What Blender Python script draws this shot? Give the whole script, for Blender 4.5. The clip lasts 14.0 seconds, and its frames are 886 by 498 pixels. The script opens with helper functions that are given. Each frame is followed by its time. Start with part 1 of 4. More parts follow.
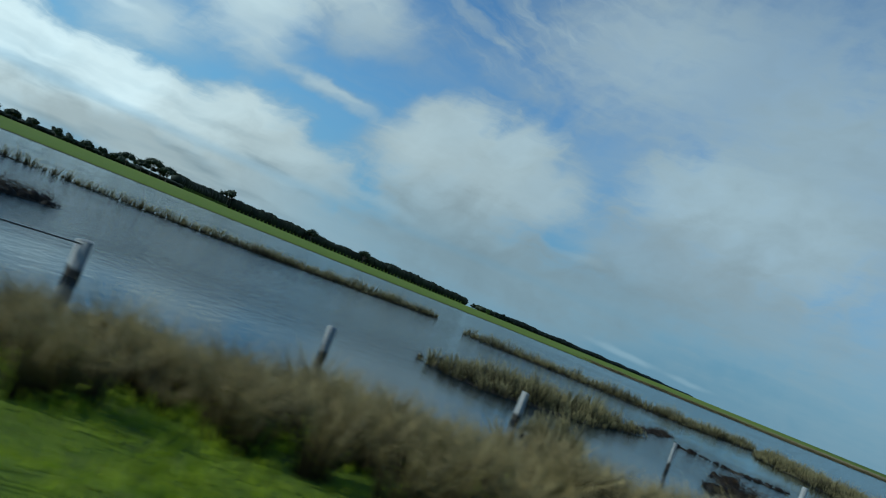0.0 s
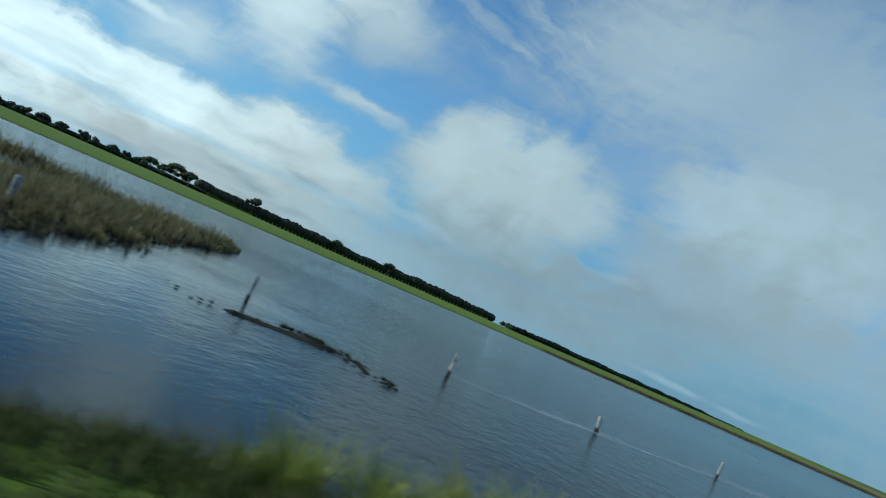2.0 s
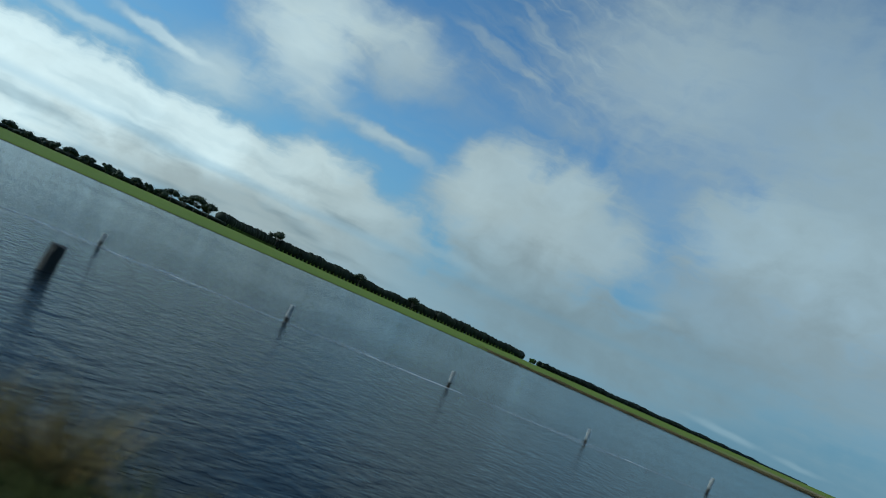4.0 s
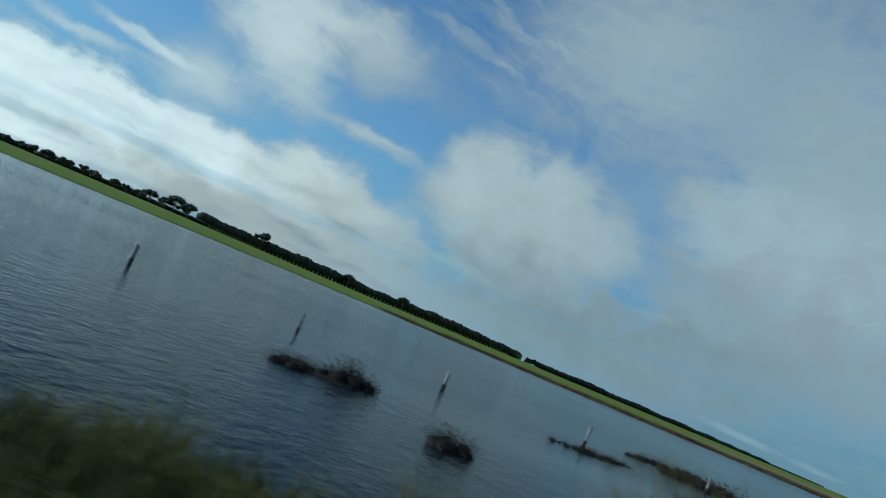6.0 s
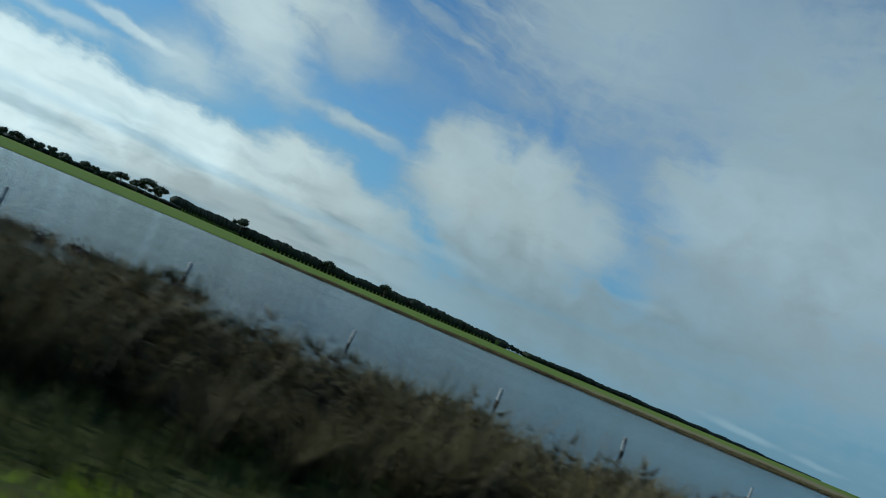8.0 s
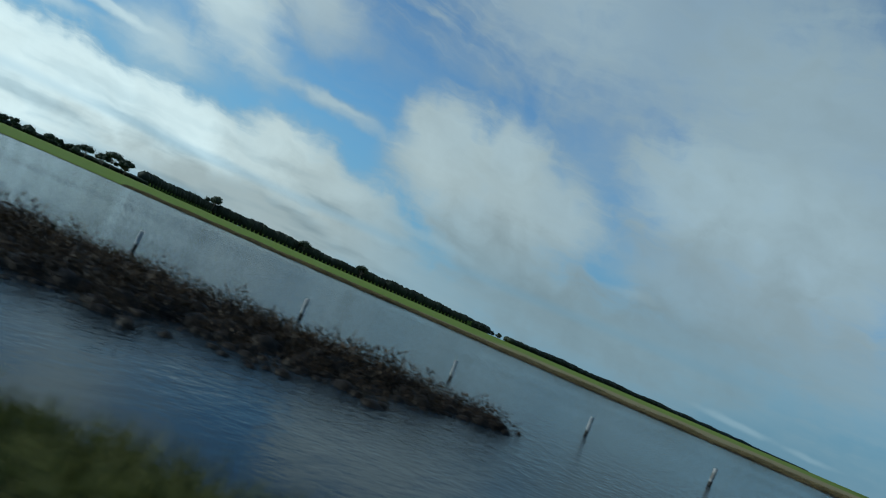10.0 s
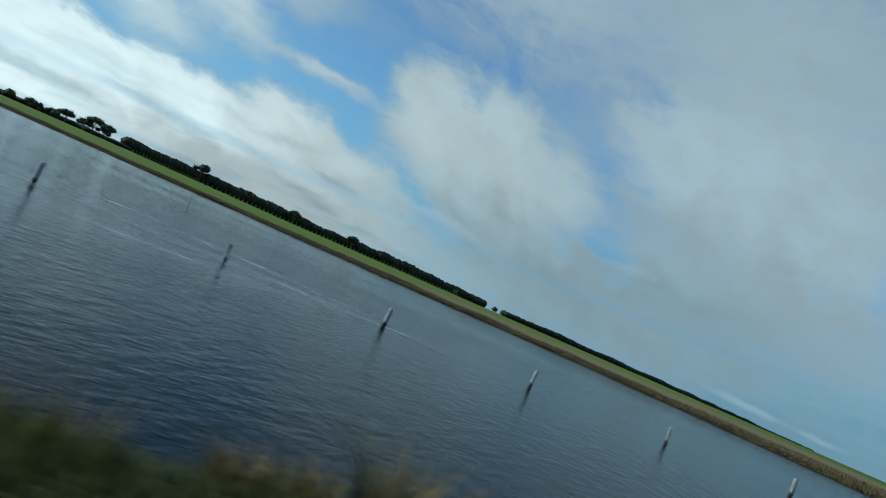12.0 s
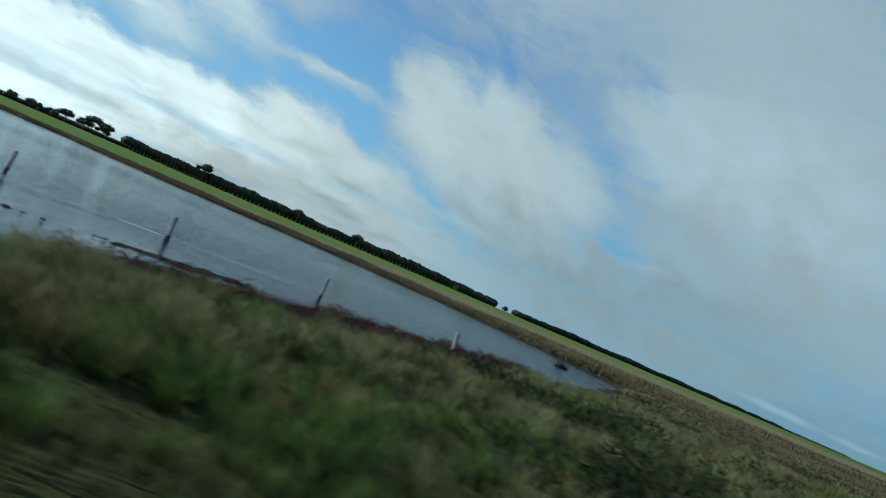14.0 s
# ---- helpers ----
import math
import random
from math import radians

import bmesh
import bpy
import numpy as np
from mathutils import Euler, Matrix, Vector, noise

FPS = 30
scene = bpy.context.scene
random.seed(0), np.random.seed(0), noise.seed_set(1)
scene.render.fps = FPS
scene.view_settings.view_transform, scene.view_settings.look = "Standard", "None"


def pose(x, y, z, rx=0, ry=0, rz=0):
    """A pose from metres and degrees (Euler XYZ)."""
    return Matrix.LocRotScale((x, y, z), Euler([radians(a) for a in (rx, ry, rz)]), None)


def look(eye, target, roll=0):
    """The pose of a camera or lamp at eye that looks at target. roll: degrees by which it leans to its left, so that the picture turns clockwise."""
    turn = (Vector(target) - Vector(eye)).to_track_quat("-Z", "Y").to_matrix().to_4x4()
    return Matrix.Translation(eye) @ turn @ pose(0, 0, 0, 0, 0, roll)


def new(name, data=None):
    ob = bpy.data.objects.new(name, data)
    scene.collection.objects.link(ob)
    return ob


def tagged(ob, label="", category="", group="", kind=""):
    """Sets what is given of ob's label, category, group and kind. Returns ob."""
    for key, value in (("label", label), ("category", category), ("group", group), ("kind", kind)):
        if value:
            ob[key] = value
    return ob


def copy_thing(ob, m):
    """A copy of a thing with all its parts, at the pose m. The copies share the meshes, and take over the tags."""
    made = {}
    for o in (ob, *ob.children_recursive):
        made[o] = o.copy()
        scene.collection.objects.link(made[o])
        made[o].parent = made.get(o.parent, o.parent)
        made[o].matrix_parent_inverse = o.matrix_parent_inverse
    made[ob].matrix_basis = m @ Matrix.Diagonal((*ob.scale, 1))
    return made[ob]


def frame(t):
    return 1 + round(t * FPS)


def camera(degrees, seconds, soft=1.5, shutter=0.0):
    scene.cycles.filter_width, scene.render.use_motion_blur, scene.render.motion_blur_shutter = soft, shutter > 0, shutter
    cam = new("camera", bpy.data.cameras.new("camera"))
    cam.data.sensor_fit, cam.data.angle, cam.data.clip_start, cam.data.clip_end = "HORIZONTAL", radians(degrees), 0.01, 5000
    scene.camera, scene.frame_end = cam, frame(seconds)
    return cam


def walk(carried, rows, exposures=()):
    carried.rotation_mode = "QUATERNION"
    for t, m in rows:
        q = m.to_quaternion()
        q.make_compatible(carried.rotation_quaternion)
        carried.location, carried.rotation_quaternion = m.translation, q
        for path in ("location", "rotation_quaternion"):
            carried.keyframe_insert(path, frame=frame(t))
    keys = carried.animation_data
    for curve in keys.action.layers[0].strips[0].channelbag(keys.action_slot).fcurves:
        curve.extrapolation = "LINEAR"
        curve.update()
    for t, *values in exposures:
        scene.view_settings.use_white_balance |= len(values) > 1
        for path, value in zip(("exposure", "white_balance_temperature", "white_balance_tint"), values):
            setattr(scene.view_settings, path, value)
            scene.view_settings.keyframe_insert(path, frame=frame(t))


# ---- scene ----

# ---------------------------------------------------------------- camera
cam = camera(67.0, 14.0, soft=1.05, shutter=0.12)
EYE = 2.03
# seconds, metres along the road, yaw, pitch, lean
DRIVE = [
    (0, -154.09, -22.13, 3.85, 21.95), (0.5, -143.06, -19.41, 1.46, 22.51), (1, -132.04, -19.17, 1.20, 23.36),
    (1.5, -121.02, -18.82, 1.66, 23.76), (2, -110.00, -17.91, 4.13, 23.51), (2.5, -98.98, -17.11, 4.63, 23.44),
    (3, -87.96, -16.07, 6.77, 23.77), (3.5, -77.20, -14.00, 6.47, 23.44), (4, -65.91, -13.03, 6.00, 23.78),
    (6.5, -10.70, -11.95, 6.36, 22.59), (7, 0.20, -12.12, 5.76, 23.06), (7.5, 11.10, -12.11, 6.66, 22.57),
    (8, 22.00, -12.07, 5.92, 22.71), (8.5, 32.90, -12.26, 5.86, 22.89), (9, 43.80, -12.57, 5.65, 23.13),
    (11.5, 98.91, -12.71, 4.02, 23.50), (12, 110.35, -12.38, 3.30, 23.54), (12.5, 121.00, -10.60, 4.23, 23.30),
    (13, 132.05, -9.83, 3.96, 23.14), (13.5, 143.09, -10.13, 3.04, 23.10), (14, 154.14, -10.22, 2.96, 22.99)]
walk(cam, [(t, pose(x, 0, EYE, 0, 0, yaw) @ pose(0, 0, 0, 90 + pitch) @ pose(0, 0, 0, 0, 0, lean))
           for t, x, yaw, pitch, lean in DRIVE],
     [(0, -0.14, 5230, -8), (1, 0.04, 5240, -8), (2, 0.04, 5260, -8), (3, -0.06, 5280, -8), (4, -0.20, 5300, -8), (6.5, -0.23, 5330, -8), (9, -0.20, 5350, -8), (11.5, -0.12, 5400, -7), (12.5, -0.02, 5430, -7), (14, 0.05, 5450, -7)])

# ---------------------------------------------------------------- node helpers
rng = np.random.default_rng(7)


class Nodes:
    """Short calls for building a node tree."""

    def __init__(self, tree):
        self.t = tree
        tree.nodes.clear()

    def add(self, kind, **props):
        n = self.t.nodes.new(kind)
        for k, v in props.items():
            setattr(n, k, v)
        return n

    def put(self, socket, v):
        if isinstance(v, bpy.types.NodeSocket):
            self.t.links.new(v, socket)
        elif v is not None:
            socket.default_value = v

    def math(self, op, a, b=None, c=None, clamp=False):
        n = self.add("ShaderNodeMath", operation=op, use_clamp=clamp)
        for i, v in enumerate((a, b, c)):
            self.put(n.inputs[i], v)
        return n.outputs[0]

    def ramp(self, v, lo, hi, a=0.0, b=1.0, smooth=True):
        n = self.add("ShaderNodeMapRange", interpolation_type="SMOOTHSTEP" if smooth else "LINEAR")
        for i, w in enumerate((v, lo, hi, a, b)):
            self.put(n.inputs[i], w)
        return n.outputs[0]

    def mix(self, f, a, b):
        n = self.add("ShaderNodeMix", data_type="RGBA")
        self.put(n.inputs[0], f)
        self.put(n.inputs[6], a)
        self.put(n.inputs[7], b)
        return n.outputs[2]

    def noise(self, vec, scale, detail=3.0, rough=0.55, distort=0.0):
        n = self.add("ShaderNodeTexNoise")
        self.put(n.inputs["Vector"], vec)
        n.inputs["Scale"].default_value, n.inputs["Detail"].default_value = scale, detail
        n.inputs["Roughness"].default_value, n.inputs["Distortion"].default_value = rough, distort
        return n.outputs["Fac"]

    def stretch(self, vec, sx, sy, sz=1.0):
        n = self.add("ShaderNodeVectorMath", operation="MULTIPLY")
        self.put(n.inputs[0], vec)
        n.inputs[1].default_value = (sx, sy, sz)
        return n.outputs[0]

    def xyz(self, x, y, z=0.0):
        n = self.add("ShaderNodeCombineXYZ")
        for i, v in enumerate((x, y, z)):
            self.put(n.inputs[i], v)
        return n.outputs[0]

    def split(self, vec):
        n = self.add("ShaderNodeSeparateXYZ")
        self.put(n.inputs[0], vec)
        return n.outputs


# ---------------------------------------------------------------- sky and sun
# cloud forms: heading, height (degrees, from the middle of the road), half length, half depth, tilt, cover, brightness, softness
# white bank low over the trees
LOW_BANK = [
    (-30.6, 3.2, 9.4, 3.6, 3, 1, 0.97, 0.42), (-23.4, 4.7, 8.5, 3.7, 3, 1, 0.957, 0.42), (-15.6, 4.8, 11.4, 3.6, 0, 1, 0.894, 0.36),
    (-7.9, 5.6, 6.4, 2.5, 0, 1, 0.853, 0.42), (-1.4, 6.4, 5.7, 3.7, 0, 1, 0.686, 0.42), (4.0, 5.2, 5.5, 3.4, -1, 1, 0.56, 0.5),
    (8.0, 3.8, 4.3, 2.7, -3, 0.9, 0.45, 0.6), (12.5, 1.8, 5.3, 1.8, -1, 0.75, 0.38, 0.7), (-2.0, 2.0, 14.6, 1.9, -2, 0.95, 0.46, 0.7)]
# small white puffs above it
PUFFS = [
    (-12.9, 11.1, 3.4, 2.7, 3, 0.682, 0.77, 0.86), (-17.4, 11.6, 4.2, 0.5, -6, 0.66, 0.884, 0.69), (-21.1, 10.0, 4.0, 0.6, 2, 0.6050000000000001, 0.915, 0.8),
    (-9.2, 16.8, 4.4, 2.6, 5, 0.77, 0.749, 0.8), (-7.1, 15.5, 3.4, 3.7, 5, 0.682, 0.728, 0.69), (-4.1, 13.0, 2.1, 2.1, 0, 0.49500000000000005, 0.686, 0.92),
    (-0.7, 18.9, 4.0, 3.0, 2, 0.682, 0.582, 0.8), (-9.7, 10.6, 3.3, 1.8, 4, 0.33, 0.728, 0.95), (-4.3, 20.3, 6.2, 2.2, 5, 0.49500000000000005, 0.603, 0.92),
    (-12.0, 19.5, 8.7, 2.5, 6, 0.77, 0.728, 0.69)]
# thin streaks
WISPS = [
    (2.8, 12.5, 4.9, 0.7, -3, 0.55, 0.62, 0.7), (1.4, 12.8, 3.2, 0.4, -1, 0.45, 0.66, 0.7), (7.0, 23.0, 4.3, 0.4, -11, 0.3, 0.5, 0.8),
    (4.2, 23.7, 3.6, 0.4, -7, 0.3, 0.52, 0.8), (8.3, 25.4, 4.9, 0.6, -9, 0.22, 0.5, 0.9), (11.8, 20.6, 6.4, 1.2, -8, 0.28, 0.42, 0.9),
    (3.7, 18.2, 9.3, 1.8, -1, 0.16, 0.44, 0.9), (39.3, 1.2, 2.5, 0.3, -3, 0.45, 0.55, 0.7), (44.5, 0.9, 1.8, 0.2, -1, 0.4, 0.55, 0.7),
    (29.9, 7.7, 2.0, 0.4, -6, 0.3, 0.48, 0.8), (10.8, 5.8, 5.0, 0.4, -6, 0.35, 0.55, 0.8)]
# the tall grey cloud
HEADS = [
    (12.2, 13.1, 4.3, 4.3, -2, 0.92, 0.551, 0.43), (10.9, 10.5, 3.7, 2.9, 0, 0.6, 0.53, 0.75), (17.9, 14.1, 3.7, 3.9, -3, 0.92, 0.53, 0.43),
    (21.6, 11.5, 5.2, 4.0, -4, 0.92, 0.488, 0.56), (16.9, 8.9, 5.8, 4.1, -3, 0.9, 0.498, 0.56), (19.8, 5.6, 7.2, 3.6, -3, 0.9, 0.37, 0.6),
    (18.2, 2.1, 6.2, 2.2, -2, 0.7, 0.35, 0.8), (26.2, 3.4, 9.1, 3.5, -3, 0.85, 0.31, 0.75)]
# grey veil over the rest
VEIL = [
    (30.4, 28.1, 17.8, 10.7, -14, 0.6839999999999999, 0.47, 0.8), (18.3, 27.1, 8.6, 6.0, -5, 0.5, 0.55, 0.85), (42.6, 21.6, 11.0, 9.4, -16, 0.8075, 0.418, 0.63),
    (34.1, 16.4, 6.2, 4.1, -7, 0.836, 0.499, 0.47), (41.2, 15.2, 8.8, 6.0, -10, 0.855, 0.464, 0.53), (35.9, 10.0, 9.1, 3.9, -5, 0.8075, 0.37, 0.63),
    (33.8, 4.6, 10.4, 3.1, -2, 0.7, 0.3, 0.7), (43.9, 7.8, 8.3, 3.3, -5, 0.6649999999999999, 0.34, 0.7), (25.5, 16.7, 5.2, 4.9, -8, 0.266, 0.418, 0.95)]
BEYOND = [(66.0, 14.0, 20.0, 14.0, 0, 0.8, 0.40, 0.7), (-52.0, 7.0, 22.0, 6.0, 0, 0.9, 0.80, 0.6), (-32.0, 2.0, 26.0, 3.5, 0, 1.0, 0.85, 0.6)]


def clouds(n, heading, height):
    """Density, brightness and colour of the cloud seen at a heading and a height in degrees."""
    at = n.xyz(heading, height)
    warp = n.noise(n.stretch(at, 1, 1.3), 0.16, 3, 0.5)
    warp2 = n.noise(n.stretch(at, 1, 1.3), 0.30, 3, 0.5)
    at = n.xyz(n.math("MULTIPLY_ADD", n.math("SUBTRACT", warp, 0.5), 3.0, heading),
               n.math("MULTIPLY_ADD", n.math("SUBTRACT", warp2, 0.5), n.ramp(height, 1.0, 9.0, 0.5, 2.2), height))
    billow = n.math("SUBTRACT", n.noise(n.stretch(at, 1.0, 1.2), 0.30, 5, 0.55, 0.1), 0.5)
    fibres = n.math("SUBTRACT", n.noise(n.stretch(at, 0.25, 1.6), 0.55, 5, 0.6, 0.3), 0.5)
    ragged = n.math("MULTIPLY_ADD", fibres, 0.6, n.math("MULTIPLY", billow, 1.1))
    clear, light = None, 0.40
    for a, e, ra, re, tilt, cover, bright, soft in VEIL + PUFFS + BEYOND + HEADS + WISPS + LOW_BANK:
        m = n.add("ShaderNodeMapping", vector_type="TEXTURE")
        n.put(m.inputs[0], at)
        m.inputs[1].default_value = (a, e, 0)
        m.inputs[2].default_value = (0, 0, radians(tilt))
        m.inputs[3].default_value = (ra, re, 1)
        length = n.add("ShaderNodeVectorMath", operation="LENGTH")
        n.put(length.inputs[0], m.outputs[0])
        out = n.math("ADD", length.outputs["Value"], n.math("MULTIPLY", ragged, 0.55 + 0.5 * soft))
        v = n.ramp(out, 1.0 - 0.95 * soft, 1.0 + 0.75 * soft, cover, 0.0)
        gap = n.math("SUBTRACT", 1.0, v)
        clear = gap if clear is None else n.math("MULTIPLY", clear, gap)
        light = n.math("MULTIPLY_ADD", n.math("SUBTRACT", bright, light), v, light)
    thin = n.math("MULTIPLY", n.ramp(fibres, -0.12, 0.22, 0.0, 0.10), n.ramp(height, 6.0, 14.0))
    density = n.math("SUBTRACT", 1.0, n.math("MULTIPLY", clear, n.math("SUBTRACT", 1.0, thin)))
    slant = n.add("ShaderNodeVectorRotate", rotation_type="Z_AXIS")
    n.put(slant.inputs["Vector"], at)
    slant.inputs["Angle"].default_value = radians(15)
    hairs = n.ramp(n.noise(n.stretch(slant.outputs[0], 0.22, 1.5), 0.6, 6, 0.6, 0.15), 0.46, 0.70)
    cirrus = n.math("MULTIPLY", n.math("MULTIPLY", hairs, n.ramp(height, 17.0, 24.0, 0.0, 0.34)), n.math("MULTIPLY", n.ramp(heading, -2.0, 7.0), n.ramp(heading, 12.0, 22.0, 1.0, 0.0)))
    density = n.math("SUBTRACT", 1.0, n.math("MULTIPLY", n.math("SUBTRACT", 1.0, density), n.math("SUBTRACT", 1.0, cirrus)))
    light = n.math("MULTIPLY_ADD", n.math("SUBTRACT", 0.56, light), cirrus, light)
    light = n.math("MULTIPLY", light, n.math("MULTIPLY_ADD", billow, 0.30, 1.0))
    layers = n.noise(n.stretch(at, 0.14, 0.8), 0.75, 3, 0.45)
    under = n.ramp(heading, 4.0, 14.0, 1.0, 0.0)
    streaked = n.math("MULTIPLY", n.math("MULTIPLY", n.ramp(layers, 0.44, 0.68, 0.0, 0.30), n.ramp(height, 3.5, 8.0, 1.0, 0.10)), under)
    light = n.math("MULTIPLY", light, n.math("SUBTRACT", 1.03, streaked))
    colour = n.mix(n.ramp(heading, 0.0, 40.0), (1.0, 1.0, 0.95, 1), (0.92, 1.0, 1.04, 1))
    colour = n.mix(n.math("MULTIPLY", n.ramp(height, 3.0, 11.0, 1.0, 0.0), n.ramp(heading, 0.0, 14.0)), colour, (0.86, 1.0, 1.07, 1))
    colour = n.mix(n.math("MULTIPLY", streaked, 2.0), colour, (0.88, 1.0, 1.05, 1))
    return density, light, colour


SUN_FROM = Vector((-0.98, 0.05, 0.56)).normalized()
world = bpy.data.worlds.new("sky")
scene.world = world
world.use_nodes = True
n = Nodes(world.node_tree)
sky = n.add("ShaderNodeTexSky", sky_type="NISHITA", sun_disc=False, sun_elevation=math.asin(SUN_FROM.z),
            sun_rotation=math.atan2(SUN_FROM.x, SUN_FROM.y), altitude=10, air_density=1.0, dust_density=0.0, ozone_density=3.0)
way = n.split(n.add("ShaderNodeTexCoord").outputs["Generated"])
heading = n.math("MULTIPLY", n.math("ARCTAN2", way[0], way[1]), 57.296)
height = n.math("MULTIPLY", n.math("ARCSINE", way[2]), 57.296)
den, light, shade = clouds(n, heading, height)
low = n.ramp(height, 3.6, 5.0, 1.0, 0.0)
haze = n.ramp(height, 0.0, 23.0, 0.94, 0.10)
tint = n.add("ShaderNodeVectorMath", operation="SCALE")
n.put(tint.inputs[0], shade)
n.put(tint.inputs["Scale"], n.math("MULTIPLY", light, 10.0))
deep = n.add("ShaderNodeVectorMath", operation="MULTIPLY")
n.put(deep.inputs[0], sky.outputs[0])
deep.inputs[1].default_value = (1.05, 1.15, 1.25)
mist = n.mix(n.ramp(heading, -10.0, 40.0), (2.3, 4.2, 5.9, 1), (1.5, 2.5, 3.4, 1))
seen = n.mix(haze, deep.outputs[0], mist)
seen = n.mix(n.math("MULTIPLY", den, low), seen, tint.outputs[0])
back = n.add("ShaderNodeBackground")
n.put(back.inputs[0], seen)
back.inputs[1].default_value = 0.10
n.put(n.add("ShaderNodeOutputWorld").inputs[0], back.outputs[0])

sun = new("sun", bpy.data.lights.new("sun", "SUN"))
sun.data.energy, sun.data.angle, sun.data.color = 3.2, radians(0.6), (1.0, 0.93, 0.82)
sun.matrix_world = look(SUN_FROM * 100, (0, 0, 0))


# ---------------------------------------------------------------- materials
def material(name, rough=0.8, spec=0.3):
    m = bpy.data.materials.new(name)
    m.use_nodes = True
    k = Nodes(m.node_tree)
    b = k.add("ShaderNodeBsdfPrincipled")
    b.inputs["Roughness"].default_value = rough
    b.inputs["Specular IOR Level"].default_value = spec
    k.put(k.add("ShaderNodeOutputMaterial").inputs[0], b.outputs[0])
    return m, k, b


def where(k):
    return k.add("ShaderNodeNewGeometry").outputs["Position"]


def bumped(k, b, height, strength, distance):
    n = k.add("ShaderNodeBump")
    n.inputs["Strength"].default_value, n.inputs["Distance"].default_value = strength, distance
    k.put(n.inputs["Height"], height)
    k.put(b.inputs["Normal"], n.outputs[0])


def foliage(name, low, high, tip, through_light=0.25, scale=0.7):
    """Blades and leaves: colour by island, by patch and from root to tip."""
    m, k, b = material(name, 0.65, 0.25)
    isle = k.add("ShaderNodeNewGeometry").outputs["Random Per Island"]
    patch = k.noise(where(k), scale, 3, 0.6)
    tone = k.math("MULTIPLY_ADD", k.math("SUBTRACT", patch, 0.5), 3.0, isle, clamp=True)
    base = k.mix(tone, (*low, 1), (*high, 1))
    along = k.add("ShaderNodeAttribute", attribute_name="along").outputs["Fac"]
    # dark root colour paints in the shade deep inside a clump
    root_shade_soil = k.mix(1.0, base, (*(v * 0.4 for v in low), 1))
    col = k.mix(k.ramp(along, 0.05, 0.6, 0.0, 1.0), root_shade_soil, base)
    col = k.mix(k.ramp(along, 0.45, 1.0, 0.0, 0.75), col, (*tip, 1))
    k.put(b.inputs["Base Color"], col)
    t = k.add("ShaderNodeBsdfTranslucent")
    k.put(t.inputs[0], col)
    mixed = k.add("ShaderNodeMixShader")
    mixed.inputs[0].default_value = through_light
    k.put(mixed.inputs[1], b.outputs[0])
    k.put(mixed.inputs[2], t.outputs[0])
    out = [x for x in k.t.nodes if x.type == "OUTPUT_MATERIAL"][0]
    k.put(out.inputs[0], mixed.outputs[0])
    return m


GRASS = foliage("verge_grass", (0.095, 0.145, 0.006), (0.33, 0.42, 0.010), (0.44, 0.48, 0.02), 0.4, 0.9)
LEAFY = foliage("leafy_tussock", (0.070, 0.105, 0.012), (0.25, 0.275, 0.035), (0.42, 0.38, 0.10), 0.35, 0.6)
TUSSOCK = foliage("dry_tussock", (0.036, 0.029, 0.010), (0.24, 0.178, 0.060), (0.48, 0.36, 0.16), 0.3, 0.9)
TUSSOCK_GREEN = foliage("green_tussock", (0.035, 0.045, 0.010), (0.13, 0.125, 0.028), (0.27, 0.24, 0.08), 0.3, 0.4)
SAMPHIRE = foliage("brown_saltbush", (0.030, 0.018, 0.007), (0.088, 0.048, 0.019), (0.110, 0.076, 0.026), 0.15, 0.9)
SAMPHIRE_RED = foliage("red_saltbush", (0.060, 0.018, 0.010), (0.150, 0.044, 0.022), (0.18, 0.072, 0.034), 0.15, 0.5)
REED = foliage("reeds", (0.055, 0.046, 0.017), (0.21, 0.168, 0.062), (0.37, 0.30, 0.135), 0.25, 0.3)
SOFT = foliage("straw_green_tussock", (0.055, 0.070, 0.018), (0.215, 0.205, 0.070), (0.36, 0.32, 0.15), 0.32, 0.35)
MEADOW = foliage("green_meadow_grass", (0.030, 0.052, 0.010), (0.13, 0.180, 0.026), (0.22, 0.25, 0.06), 0.32, 0.5)
HEATH = foliage("brown_heath", (0.036, 0.028, 0.011), (0.120, 0.088, 0.034), (0.20, 0.15, 0.064), 0.22, 0.7)
RUSSET = foliage("russet_grass", (0.060, 0.045, 0.017), (0.20, 0.145, 0.050), (0.36, 0.26, 0.10), 0.28, 0.6)
GUM = foliage("gum_leaves", (0.030, 0.042, 0.024), (0.072, 0.088, 0.048), (0.09, 0.105, 0.06), 0.15, 0.05)
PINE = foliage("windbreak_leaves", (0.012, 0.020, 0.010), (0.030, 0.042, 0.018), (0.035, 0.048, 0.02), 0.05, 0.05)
BRIGHT = foliage("fresh_leaves", (0.12, 0.18, 0.03), (0.24, 0.32, 0.06), (0.28, 0.36, 0.08), 0.3, 0.1)

BARK, k, b = material("bark", 0.9, 0.2)
k.put(b.inputs["Base Color"], k.mix(k.noise(k.stretch(where(k), 3, 3, 0.6), 1.5, 4), (0.06, 0.045, 0.035, 1), (0.20, 0.16, 0.12, 1)))

